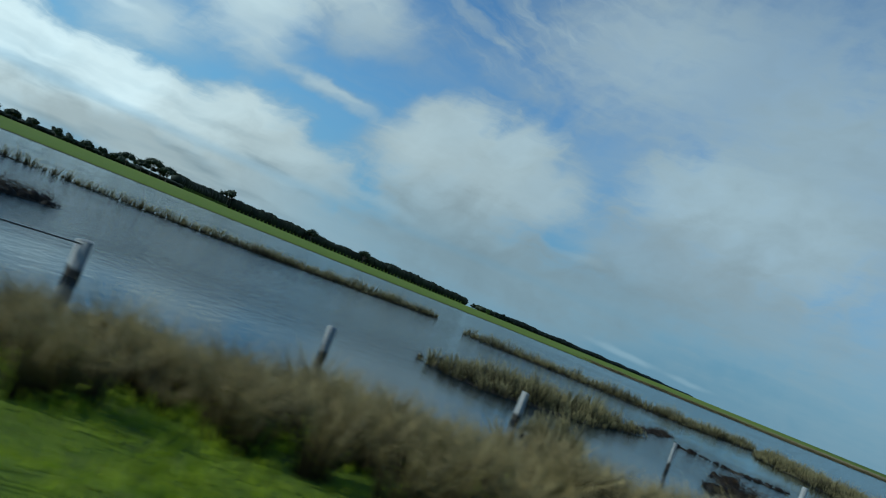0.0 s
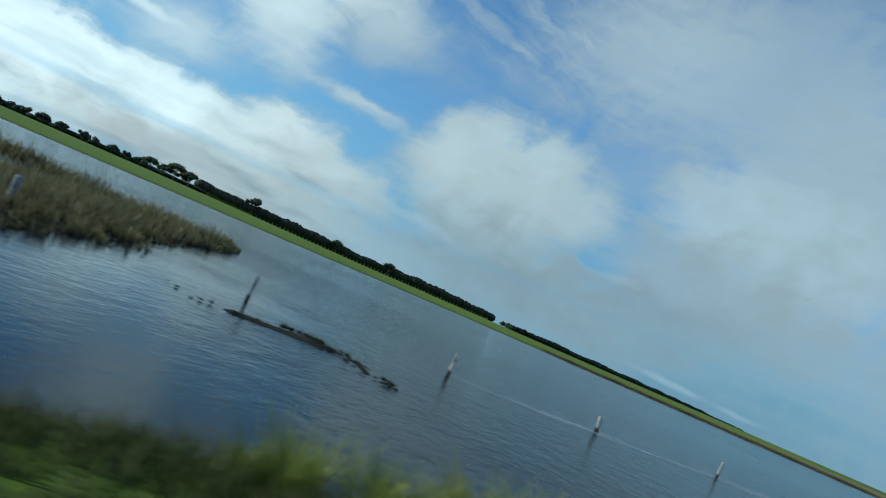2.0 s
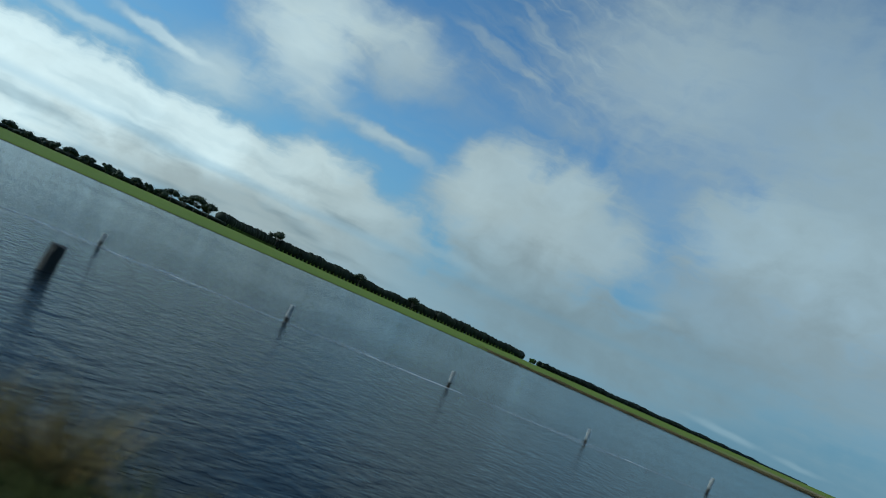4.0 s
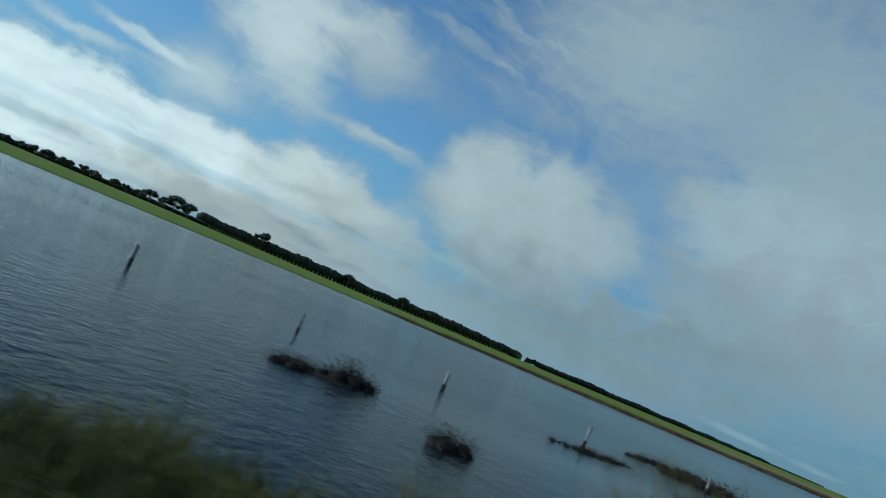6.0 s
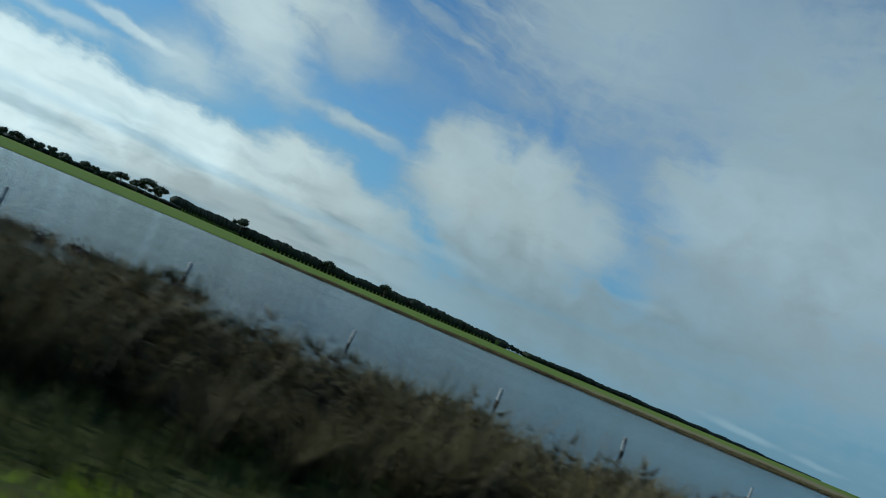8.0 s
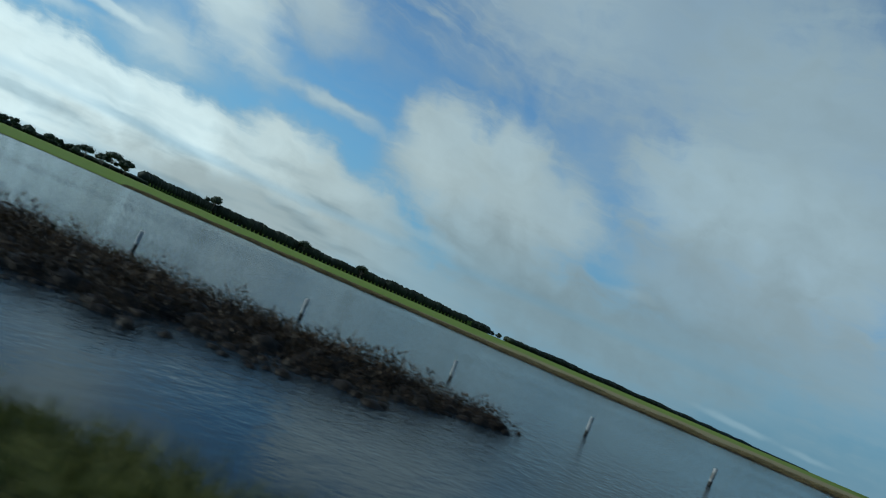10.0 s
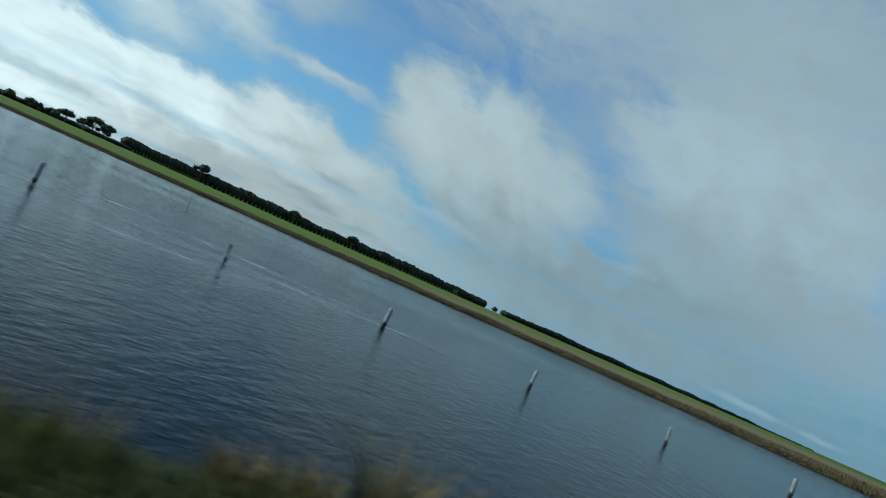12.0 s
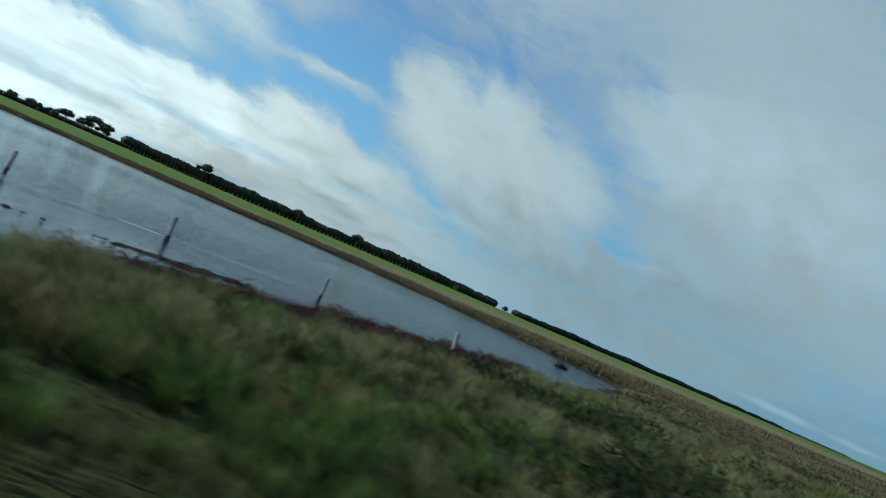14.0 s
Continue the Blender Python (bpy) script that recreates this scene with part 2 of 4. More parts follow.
TIMBER, k, b = material("weathered_timber", 0.85, 0.2)
p = where(k)
grain = k.noise(k.stretch(p, 1, 1, 0.08), 60, 5, 0.65)
stain = k.noise(p, 2.2, 3)
wood = k.mix(grain, (0.15, 0.14, 0.125, 1), (0.50, 0.485, 0.45, 1))
wood = k.mix(k.ramp(stain, 0.5, 0.75), wood, (0.12, 0.105, 0.09, 1))
wet = k.ramp(k.math("MULTIPLY_ADD", k.math("SUBTRACT", stain, 0.5), 0.4, k.split(p)[2]), 0.12, 0.24, 1.0, 0.0)
k.put(b.inputs["Base Color"], k.mix(wet, wood, (0.035, 0.03, 0.024, 1)))
bumped(k, b, grain, 0.8, 0.02)

ROTTEN, k, b = material("wet_black_timber", 0.7, 0.3)
p = where(k)
grain = k.noise(k.stretch(p, 1, 1, 0.1), 40, 5, 0.65)
k.put(b.inputs["Base Color"], k.mix(grain, (0.012, 0.011, 0.009, 1), (0.060, 0.052, 0.042, 1)))
bumped(k, b, grain, 0.9, 0.03)

WIRE, k, b = material("galvanised_wire", 0.5, 0.5)
b.inputs["Metallic"].default_value = 0.7
k.put(b.inputs["Base Color"], k.mix(k.noise(where(k), 8, 3), (0.10, 0.09, 0.085, 1), (0.30, 0.29, 0.27, 1)))

WHITE, k, b = material("white_guide_post", 0.55, 0.4)
k.put(b.inputs["Base Color"], k.mix(k.ramp(k.noise(where(k), 9, 5), 0.4, 0.75), (0.56, 0.55, 0.48, 1), (0.30, 0.28, 0.23, 1)))


# pale film for scum, and for bright sky painted onto calm slicks
SCUM_SLICK, k, b = material("scum_and_slick_glint", 0.6, 0.4)
p = where(k)
k.put(b.inputs["Base Color"], k.mix(k.noise(p, 5, 4), (0.35, 0.37, 0.38, 1), (0.62, 0.64, 0.64, 1)))
film_of = k.add("ShaderNodeAttribute", attribute_name="film").outputs["Fac"]
gaps = k.ramp(k.noise(k.stretch(p, 0.35, 1.0, 0), 1.2, 5, 0.6), 0.28, 0.7, 0.25, 1.0)
k.put(b.inputs["Alpha"], k.math("MULTIPLY", k.math("MULTIPLY", film_of, gaps), 0.48))

ROAD, k, b = material("asphalt", 0.85, 0.3)
p = where(k)
k.put(b.inputs["Base Color"], k.mix(k.noise(p, 90, 4, 0.7), (0.035, 0.035, 0.036, 1), (0.085, 0.083, 0.08, 1)))
bumped(k, b, k.noise(p, 140, 3), 0.5, 0.01)
LINE, k, b = material("road_line", 0.6, 0.4)
k.put(b.inputs["Base Color"], k.mix(k.noise(where(k), 20, 4), (0.5, 0.5, 0.48, 1), (0.78, 0.78, 0.76, 1)))

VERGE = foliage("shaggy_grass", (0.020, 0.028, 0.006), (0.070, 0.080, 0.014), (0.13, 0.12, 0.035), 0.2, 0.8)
GROUND, k, b = material("ground", 0.95, 0.15)
p = where(k)
flat = k.stretch(p, 1, 1, 0)
green = k.mix(k.noise(flat, 0.05, 5, 0.6), (0.075, 0.115, 0.010, 1), (0.150, 0.190, 0.016, 1))
green = k.mix(k.ramp(k.noise(flat, 1.7, 5, 0.65), 0.5, 0.8), green, (0.10, 0.095, 0.035, 1))
tan = k.mix(k.noise(k.stretch(p, 0.3, 1, 0), 0.12, 6, 0.65), (0.12, 0.096, 0.042, 1), (0.25, 0.195, 0.098, 1))
dry = k.add("ShaderNodeAttribute", attribute_name="dry").outputs["Fac"]
dry = k.ramp(k.math("MULTIPLY_ADD", k.math("SUBTRACT", k.noise(flat, 0.06, 4), 0.5), 0.9, dry), 0.3, 0.7)
col = k.mix(dry, green, tan)
mud = k.mix(k.noise(flat, 3, 5), (0.018, 0.014, 0.009, 1), (0.055, 0.042, 0.026, 1))
wet = k.ramp(k.math("MULTIPLY_ADD", k.math("SUBTRACT", k.noise(flat, 0.8, 4), 0.5), 0.16, k.split(p)[2]), 0.12, 0.24, 1.0, 0.0)
# here the mask is the cover of dark soil under the plants
root_shade_soil = k.add("ShaderNodeAttribute", attribute_name="root_shade_soil").outputs["Fac"]
soil = k.mix(k.noise(flat, 2.5, 5, 0.65), (0.030, 0.034, 0.008, 1), (0.085, 0.075, 0.022, 1))
col = k.mix(root_shade_soil, col, soil)
k.put(b.inputs["Base Color"], k.mix(wet, col, mud))
bumped(k, b, k.noise(flat, 6, 6, 0.7), 0.8, 0.08)

WATER = bpy.data.materials.new("lake_water")
WATER.use_nodes = True
k = Nodes(WATER.node_tree)
p = where(k)
murk = k.noise(k.stretch(p, 1, 1, 0), 0.05, 4)
body = k.add("ShaderNodeBsdfDiffuse")
k.put(body.inputs[0], k.mix(murk, (0.008, 0.012, 0.017, 1), (0.014, 0.018, 0.021, 1)))
gloss = k.add("ShaderNodeBsdfGlossy")
gloss.inputs["Color"].default_value = (0.87, 0.95, 1.0, 1)
wind = k.ramp(k.noise(k.stretch(p, 0.6, 1.0, 0), 0.035, 4, 0.6, 0.5), 0.34, 0.66, 0.6, 1.0)
turned = k.add("ShaderNodeVectorRotate", rotation_type="Z_AXIS")
k.put(turned.inputs["Vector"], p)
turned.inputs["Angle"].default_value = radians(-52)
crests = turned.outputs[0]
swell = k.noise(k.stretch(crests, 0.8, 1.4, 0), 1.7, 4, 0.55, 0.3)
ripple = k.math("ADD", swell, k.math("MULTIPLY", k.noise(k.stretch(crests, 0.9, 1.4, 0), 5.5, 3, 0.6, 0.5), 0.42))
wave = k.add("ShaderNodeBump")
wave.inputs["Strength"].default_value, wave.inputs["Distance"].default_value = 1.0, 0.070
px, py, pz = k.split(p)
lee = k.math("MULTIPLY", k.ramp(py, 5.0, 16.0, 0.6, 1.0), k.ramp(py, 18.0, 70.0, 1.0, 0.9))
edge = k.math("MULTIPLY_ADD", k.math("SUBTRACT", k.noise(k.stretch(p, 1, 1, 0), 0.3, 3), 0.5), 8.0, px)
for x0, x1, y1 in ((-168, -138, 18), (-130, -106, 34), (-16, 14, 21), (12, 44, 17), (44, 82, 11), (147, 157, 20)):
    calm = k.math("MULTIPLY", k.math("MULTIPLY", k.ramp(edge, x0 - 6, x0 + 6), k.ramp(edge, x1 - 6, x1 + 6, 1.0, 0.0)),
                  k.ramp(py, y1 - 5, y1 + 3, 1.0, 0.0))
    lee = k.math("MULTIPLY", lee, k.math("MULTIPLY_ADD", calm, -0.82, 1.0))
k.put(gloss.inputs["Roughness"], k.ramp(lee, 0.1, 0.6, 0.03, 0.08))
k.put(wave.inputs["Height"], k.math("MULTIPLY", ripple, k.math("MULTIPLY", wind, lee)))
k.put(gloss.inputs["Normal"], wave.outputs[0])
sheen = k.add("ShaderNodeFresnel")
sheen.inputs["IOR"].default_value = 1.33
k.put(sheen.inputs["Normal"], wave.outputs[0])
both = k.add("ShaderNodeMixShader")
k.put(both.inputs[0], k.math("MINIMUM", k.math("POWER", sheen.outputs[0], k.ramp(lee, 0.1, 0.6, 1.1, 1.40)), k.ramp(lee, 0.1, 0.6, 0.8, 0.72)))
k.put(both.inputs[1], body.outputs[0])
k.put(both.inputs[2], gloss.outputs[0])
k.put(k.add("ShaderNodeOutputMaterial").inputs[0], both.outputs[0])


# ---------------------------------------------------------------- mesh helpers
def mesh_object(name, verts, faces, mat, parent=None, attrs=None, smooth=False):
    me = bpy.data.meshes.new(name)
    verts, faces = np.asarray(verts, np.float32), np.asarray(faces, np.int32)
    me.vertices.add(len(verts))
    me.vertices.foreach_set("co", verts.ravel())
    k = faces.shape[1]
    me.loops.add(faces.size)
    me.loops.foreach_set("vertex_index", faces.ravel())
    me.polygons.add(len(faces))
    me.polygons.foreach_set("loop_start", np.arange(0, faces.size, k, dtype=np.int32))
    if smooth:
        me.polygons.foreach_set("use_smooth", np.ones(len(faces), bool))
    for key, values in (attrs or {}).items():
        a = me.attributes.new(key, "FLOAT", "POINT")
        a.data.foreach_set("value", np.asarray(values, np.float32))
    me.update(calc_edges=True)
    me.validate()
    me.materials.append(mat)
    ob = new(name, me)
    ob.parent = parent
    return ob


def part(name, bm, mat, parent=None, label="", smooth=False):
    me = bpy.data.meshes.new(name)
    bm.to_mesh(me)
    bm.free()
    me.materials.append(mat)
    for f in me.polygons:
        f.use_smooth = smooth
    ob = new(name, me)
    ob.parent = parent
    if label:
        ob["label"] = label
    return ob


def blades(base, height, lean, width, heading, bend=0.45, short=False):
    """Tapering bent blades as triangles: verts, faces, and how far along the blade each vertex lies."""
    base = np.asarray(base, float)
    c = len(base)
    d = np.stack([np.cos(heading), np.sin(heading), np.zeros(c)], 1)
    turn = heading + rng.uniform(0, math.pi, c)
    side = np.stack([np.cos(turn), np.sin(turn), np.zeros(c)], 1) * (np.broadcast_to(width, c) * 0.5)[:, None]
    up = np.array([0, 0, 1.0])
    if short:
        top = base + up * np.broadcast_to(height, c)[:, None] + d * np.broadcast_to(lean, c)[:, None]
        v = np.stack([base - side, base + side, top], 1).reshape(-1, 3)
        return v, np.arange(3 * c).reshape(-1, 3), np.tile([0.42, 0.42, 1.0], c)
    height, lean = np.broadcast_to(height, c), np.broadcast_to(lean, c)
    mid = base + up * (height * 0.58)[:, None] + d * (lean * bend)[:, None]
    top = base + up * height[:, None] + d * lean[:, None]
    v = np.stack([base - side, base + side, mid - side * 0.75, mid + side * 0.75, top], 1).reshape(-1, 3)
    f = (np.array([[0, 1, 3], [0, 3, 2], [2, 3, 4]])[None] + 5 * np.arange(c)[:, None, None]).reshape(-1, 3)
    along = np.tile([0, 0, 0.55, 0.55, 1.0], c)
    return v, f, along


def leaves(centre, size):
    """Loose leaf sprays: one bent pair of triangles at each centre, turned at random."""
    c = len(centre)
    a, bq = rng.normal(size=(c, 3)), rng.normal(size=(c, 3))
    a /= np.linalg.norm(a, axis=1)[:, None]
    bq -= a * (a * bq).sum(1)[:, None]
    bq /= np.linalg.norm(bq, axis=1)[:, None]
    s = np.broadcast_to(size, c)[:, None]
    v = np.stack([centre - a * s, centre + bq * s * 0.6, centre + a * s, centre - bq * s * 0.6], 1).reshape(-1, 3)
    f = (np.array([[0, 1, 2], [0, 2, 3]])[None] + 4 * np.arange(c)[:, None, None]).reshape(-1, 3)
    return v, f, np.tile([0.2, 0.5, 0.9, 0.5], c)


def joined(parts):
    vs, fs, al, off = [], [], [], 0
    for v, f, a in parts:
        vs.append(v), fs.append(f + off), al.append(a)
        off += len(v)
    return np.concatenate(vs), np.concatenate(fs), np.concatenate(al)


def plants(name, soup, mat, label, category, kind="stuff", group=""):
    v, f, a = joined(soup)
    ob = mesh_object(name, v, f, mat, attrs={"along": a})
    return tagged(ob, label, category, group, kind)


# ---------------------------------------------------------------- the lie of the land
NEAR_X = [-4500.0, -400.0, -160.3, -138.0, -132.0, -126.0, -114.8, -113.2, -108.9, -101.8, -91.7, -85.7, -83.7, -69.7, -30.0, -18.1, -13.2, -10.4, -6.6, -4.0, -1.3, 0.7, 2.8, 5.8, 8.3, 12.8, 14.8, 17.7, 21.7, 27.7, 30.0, 31.5, 35.8, 38.9, 60.1, 95.0, 130.0, 141.0, 146.0, 150.0, 154.0, 158.0, 162.0, 170.1, 180.2, 192.2, 4500.0]
NEAR_Y = [7.0, 7.0, 8.2, 8.8, 10.6, 10.8, 8.8, 5.6, 5.4, 6.5, 6.5, 6.4, 4.9, 4.6, 4.6, 6.4, 9.9, 14.0, 18.4, 16.9, 14.8, 11.2, 9.2, 8.6, 8.1, 7.9, 9.1, 11.6, 11.8, 11.4, 9.6, 7.4, 6.4, 5.7, 5.5, 4.6, 5.2, 6.6, 8.5, 11.0, 14.9, 17.9, 22.9, 32.9, 49.8, 75.3, 76.0]
FAR_X = [-4500.0, -700.0, -400.0, -188.0, -81.7, -14.1, 26.0, 64.3, 101.0, 108.0, 128.0, 139.0, 155.0, 166.0, 175.0, 180.0, 184.0, 4500.0]
FAR_Y = [8.0, 90.0, 195.0, 196.1, 219.6, 243.1, 212.8, 179.1, 150.0, 137.0, 121.0, 115.0, 106.0, 92.0, 79.0, 64.0, 54.0, 52.0]


def near_shore(x):
    return np.interp(x, NEAR_X, NEAR_Y)


def far_shore(x):
    return np.interp(x, FAR_X, FAR_Y)


def step(v, a, b):
    t = np.clip((v - a) / (b - a), 0, 1)
    return t * t * (3 - 2 * t)


# low islets: name, points (x, y, half width), plant height, kind of plant
ISLETS = [
    ("reed_clump", [(-145.6, 11.4, 0.7), (-145.0, 12.2, 0.7)], 0.8, "reed"),
    ("saltbush_clump", [(-136.2, 15.4, 0.5), (-135.6, 15.8, 0.45)], 0.4, "brown"),
    ("saltbush_bank", [(-134.9, 21.6, 0.4), (-132.4, 22.8, 0.6), (-130.2, 24.4, 0.4)], 0.25, "brown"),
    ("weed_clump", [(140.4, 9.3, 0.25), (141.1, 9.8, 0.2)], 0.14, "brown"),
    ("weed_clump", [(142.5, 10.8, 0.16), (142.8, 10.9, 0.16)], 0.12, "brown"),
    ("weed_clump", [(143.2, 9.4, 0.16), (143.5, 9.4, 0.16)], 0.12, "brown"),
    ("weed_clump", [(144.1, 9.0, 0.2), (144.6, 9.2, 0.16)], 0.12, "brown"),
    ("weed_bank", [(149.5, 16.2, 0.2), (151.2, 17.2, 0.35), (153.0, 18.4, 0.3)], 0.10, "moss"),
    ("weed_clump", [(94.0, 16.2, 0.2), (94.4, 16.8, 0.2)], 0.10, "brown"),
    ("weed_clump", [(94.9, 17.3, 0.16), (95.2, 17.5, 0.16)], 0.10, "brown"),
    ("weed_clump", [(96.0, 16.6, 0.18), (96.4, 16.7, 0.16)], 0.10, "brown"),
    ("weed_bank", [(29.6, 12.8, 0.3), (31.0, 12.8, 0.3)], 0.2, "brown"),
    ("reed_bank", [(-164.4, 49.4, 0.25), (-155.8, 47.8, 0.45), (-147.4, 49.5, 1.0), (-136.9, 54.4, 1.2), (-129.6, 57.2, 0.8)], 0.75, "reed"),
    ("reed_bank", [(-130.0, 46.7, 0.8), (-122.1, 42.5, 1.2), (-116.1, 37.8, 1.4), (-109.9, 38.2, 1.6)], 0.8, "reed"),
    ("reed_bank", [(-144.2, 18.5, 1.6), (-140.9, 19.3, 2.2), (-138.0, 20.3, 1.5)], 0.74, "reed"),
    ("reed_clump", [(-136.6, 19.9, 0.5), (-136.0, 20.1, 0.5)], 0.5, "reed"),
    ("reed_clump", [(-138.9, 13.2, 0.5), (-137.9, 13.1, 0.5)], 0.35, "brown"),
    ("reed_clump", [(-145.5, 19.3, 0.25), (-145.1, 19.3, 0.25)], 0.25, "brown"),
    ("reed_clump", [(-158.7, 24.5, 0.7), (-157.7, 25.5, 0.7)], 0.5, "brown"),
    ("reed_bank", [(-119.0, 13.6, 5.0), (-116.4, 19.5, 4.4), (-114.0, 28.8, 3.0), (-110.0, 34.6, 1.3)], 0.72, "reed"),
    ("mud_bank", [(-110.6, 16.0, 0.12), (-110.2, 15.6, 0.14)], 0.06, "moss"),
    ("mud_bank", [(-109.7, 15.0, 0.2), (-109.0, 15.1, 0.28), (-108.6, 15.1, 0.24)], 0.09, "moss"),
    ("mud_bank", [(-108.4, 15.3, 0.18), (-108.0, 15.0, 0.26)], 0.09, "moss"),
    ("mud_bank", [(-107.6, 15.7, 0.25), (-107.0, 15.5, 0.55), (-106.3, 14.9, 0.45), (-105.6, 13.2, 0.2)], 0.11, "moss"),
    ("mud_bank", [(-133.0, 20.5, 0.3), (-132.1, 18.9, 0.5), (-130.3, 17.9, 0.4)], 0.2, "brown"),
    ("saltbush_clump", [(-20.5, 15.3, 0.5), (-19.9, 15.4, 0.4)], 0.45, "brown"),
    ("saltbush_clump", [(-19.2, 15.6, 0.55), (-18.7, 15.8, 0.5)], 0.55, "brown"),
    ("saltbush_clump", [(-17.5, 12.2, 0.35), (-17.2, 12.2, 0.35)], 0.4, "brown"),
    ("saltbush_bank", [(-17.5, 8.3, 0.8), (-16.2, 9.0, 0.7), (-14.7, 10.6, 0.5)], 0.25, "brown"),
    ("saltbush_bank", [(-10.9, 21.2, 0.4), (-9.1, 21.8, 0.7), (-7.6, 22.5, 0.4)], 0.3, "brown"),
    ("saltbush_bank", [(-3.8, 27.8, 0.4), (-1.6, 29.1, 0.8), (1.1, 29.6, 0.5), (3.5, 29.8, 0.2)], 0.3, "brown"),
    ("saltbush_bank", [(-2.7, 26.4, 0.5), (2.0, 24.3, 1.1), (6.8, 21.1, 1.3), (10.9, 19.6, 0.8)], 0.52, "brown"),
    ("saltbush_bank", [(-6.0, 18.8, 0.3), (-3.1, 19.1, 0.45), (0.6, 18.3, 0.4)], 0.26, "brown"),
    ("saltbush_bank", [(-0.9, 15.2, 0.4), (1.8, 12.6, 0.7), (4.2, 11.8, 0.5)], 0.33, "brown"),
    ("saltbush_bank", [(2.5, 17.5, 0.6), (6.0, 16.4, 0.95), (9.1, 15.6, 0.7)], 0.36, "brown"),
    ("saltbush_bank", [(3.2, 11.0, 0.6), (5.2, 10.3, 1.0), (7.6, 9.9, 0.8)], 0.42, "brown"),
    ("saltbush_bank", [(12.9, 19.7, 0.5), (16.5, 19.7, 0.7), (20.4, 20.6, 0.4)], 0.42, "brown"),
    ("saltbush_bank", [(39.8, 21.2, 0.6), (42.2, 18.9, 1.6), (44.8, 17.4, 3.7), (48.1, 17.0, 4.2), (53.6, 15.2, 5.3), (59.8, 14.8, 5.2), (67.0, 15.4, 3.0), (72.3, 16.6, 0.8)], 0.63, "brown"),
    ("saltbush_bank", [(45.2, 10.6, 0.7), (46.8, 11.2, 1.5), (49.4, 12.2, 2.0)], 0.36, "brown"),
    ("mud_bank", [(147.0, 15.9, 0.2), (148.6, 15.4, 0.25)], 0.12, "brown"),
    ("saltbush_bank", [(150.3, 12.9, 0.5), (151.6, 14.3, 0.9), (153.8, 15.9, 1.1), (156.4, 19.2, 1.3), (159.6, 22.7, 1.2), (164.6, 27.3, 0.9)], 0.36, "red"),
    ("reed_clump", [(173.1, 44.9, 0.4), (173.5, 45.0, 0.4)], 0.5, "brown"),
]


def inside(x, y, spine):
    """1 in the heart of an islet, 0 at its shore, negative outside."""
    best = np.full(np.shape(x), -9.0)
    for (ax, ay, aw), (bx, by, bw) in zip(spine, spine[1:]):
        dx, dy = bx - ax, by - ay
        t = np.clip(((x - ax) * dx + (y - ay) * dy) / (dx * dx + dy * dy), 0, 1)
        w = aw + (bw - aw) * t
        best = np.maximum(best, 1 - np.hypot(x - ax - t * dx, y - ay - t * dy) / w)
    return best


def wobble(x, y, s, seed=0.0):
    return np.sin(x * s + 1.7 * np.sin(y * s * 0.7 + seed) + seed) * 0.5 + np.sin(y * s * 1.3 - x * s * 0.4 + 2.1 * seed) * 0.5


def land(x, y):
    """Height of the ground over the water."""
    x, y = np.asarray(x, float), np.asarray(y, float)
    yn = near_shore(x) + 0.5 * wobble(x, y * 0, 0.9, 0.4) + 0.3 * wobble(x, y * 0, 2.7, 1.3)
    z = 0.80 - 0.28 * step(y, 2.6, 4.2)
    slope = np.clip((y - 3.0) / np.maximum(yn - 3.0, 0.6), 0, 1.6)
    near = np.where(y < 3.0, z, np.minimum(z, 0.78 * (1 - slope)))
    near = np.where((x > 146) & (y < yn), np.maximum(near, 0.34 * step(yn - y, 0.5, 5.0) * step(x, 146, 158)), near)
    near = np.maximum(near, -0.55) + np.where(y > 3.2, 0.05 * wobble(x, y, 1.9, 0.2) + 0.07 * wobble(x, y, 0.8, 1.1) * step(near, 0.08, 0.3), 0)
    yf = far_shore(x) + 3.0 * wobble(x, x * 0, 0.11, 0.8) + 1.2 * wobble(x, x * 0, 0.5, 2.0)
    far = np.clip((y - yf) / 14.0, -0.55, 0.30) + 0.25 * step(y - yf, -2.0, 1.0) + 0.9 * step(y, 260, 900) + (2.6 + 2.6 * step(-x, -120, 200)) * step(y, 420, 980)
    z = np.maximum(near, far)
    for name, spine, tall, kind in ISLETS:
        lo = np.array(spine).min(0) - 7
        hi = np.array(spine).max(0) + 7
        box = (x > lo[0]) & (x < hi[0]) & (y > lo[1]) & (y < hi[1])
        if box.any():
            q = inside(x[box], y[box], spine) + 0.12 * wobble(x[box], y[box], 2.2, 0.7)
            top = -0.01 if name == "saltbush_bank" else 0.05
            z[box] = np.maximum(z[box], np.clip(q * 0.4 - 0.05, -0.5, top))
    return z


# ---------------------------------------------------------------- ground, water, road
gx = np.concatenate([-np.geomspace(4700, 175, 40), np.arange(-172, 205, 1.0), np.geomspace(207, 4700, 45)])
gy = np.concatenate([-np.geomspace(4700, 9, 28), np.arange(-8, 2.2, 1.7), np.arange(2.3, 30, 0.4), np.arange(30, 62, 0.8), np.arange(62, 260, 3.0), np.geomspace(262, 4700, 50)])
mx, my = np.meshgrid(gx, gy)
mz = land(mx.ravel(), my.ravel())
mz = np.where((my.ravel() < 2.6) & (my.ravel() > -9), mz - 0.05, mz)
cols = len(gx)
r, c = np.meshgrid(np.arange(len(gy) - 1), np.arange(cols - 1), indexing="ij")
q = (r * cols + c).ravel()
quads = np.stack([q, q + 1, q + cols + 1, q + cols], 1)
away = my - far_shore(mx)
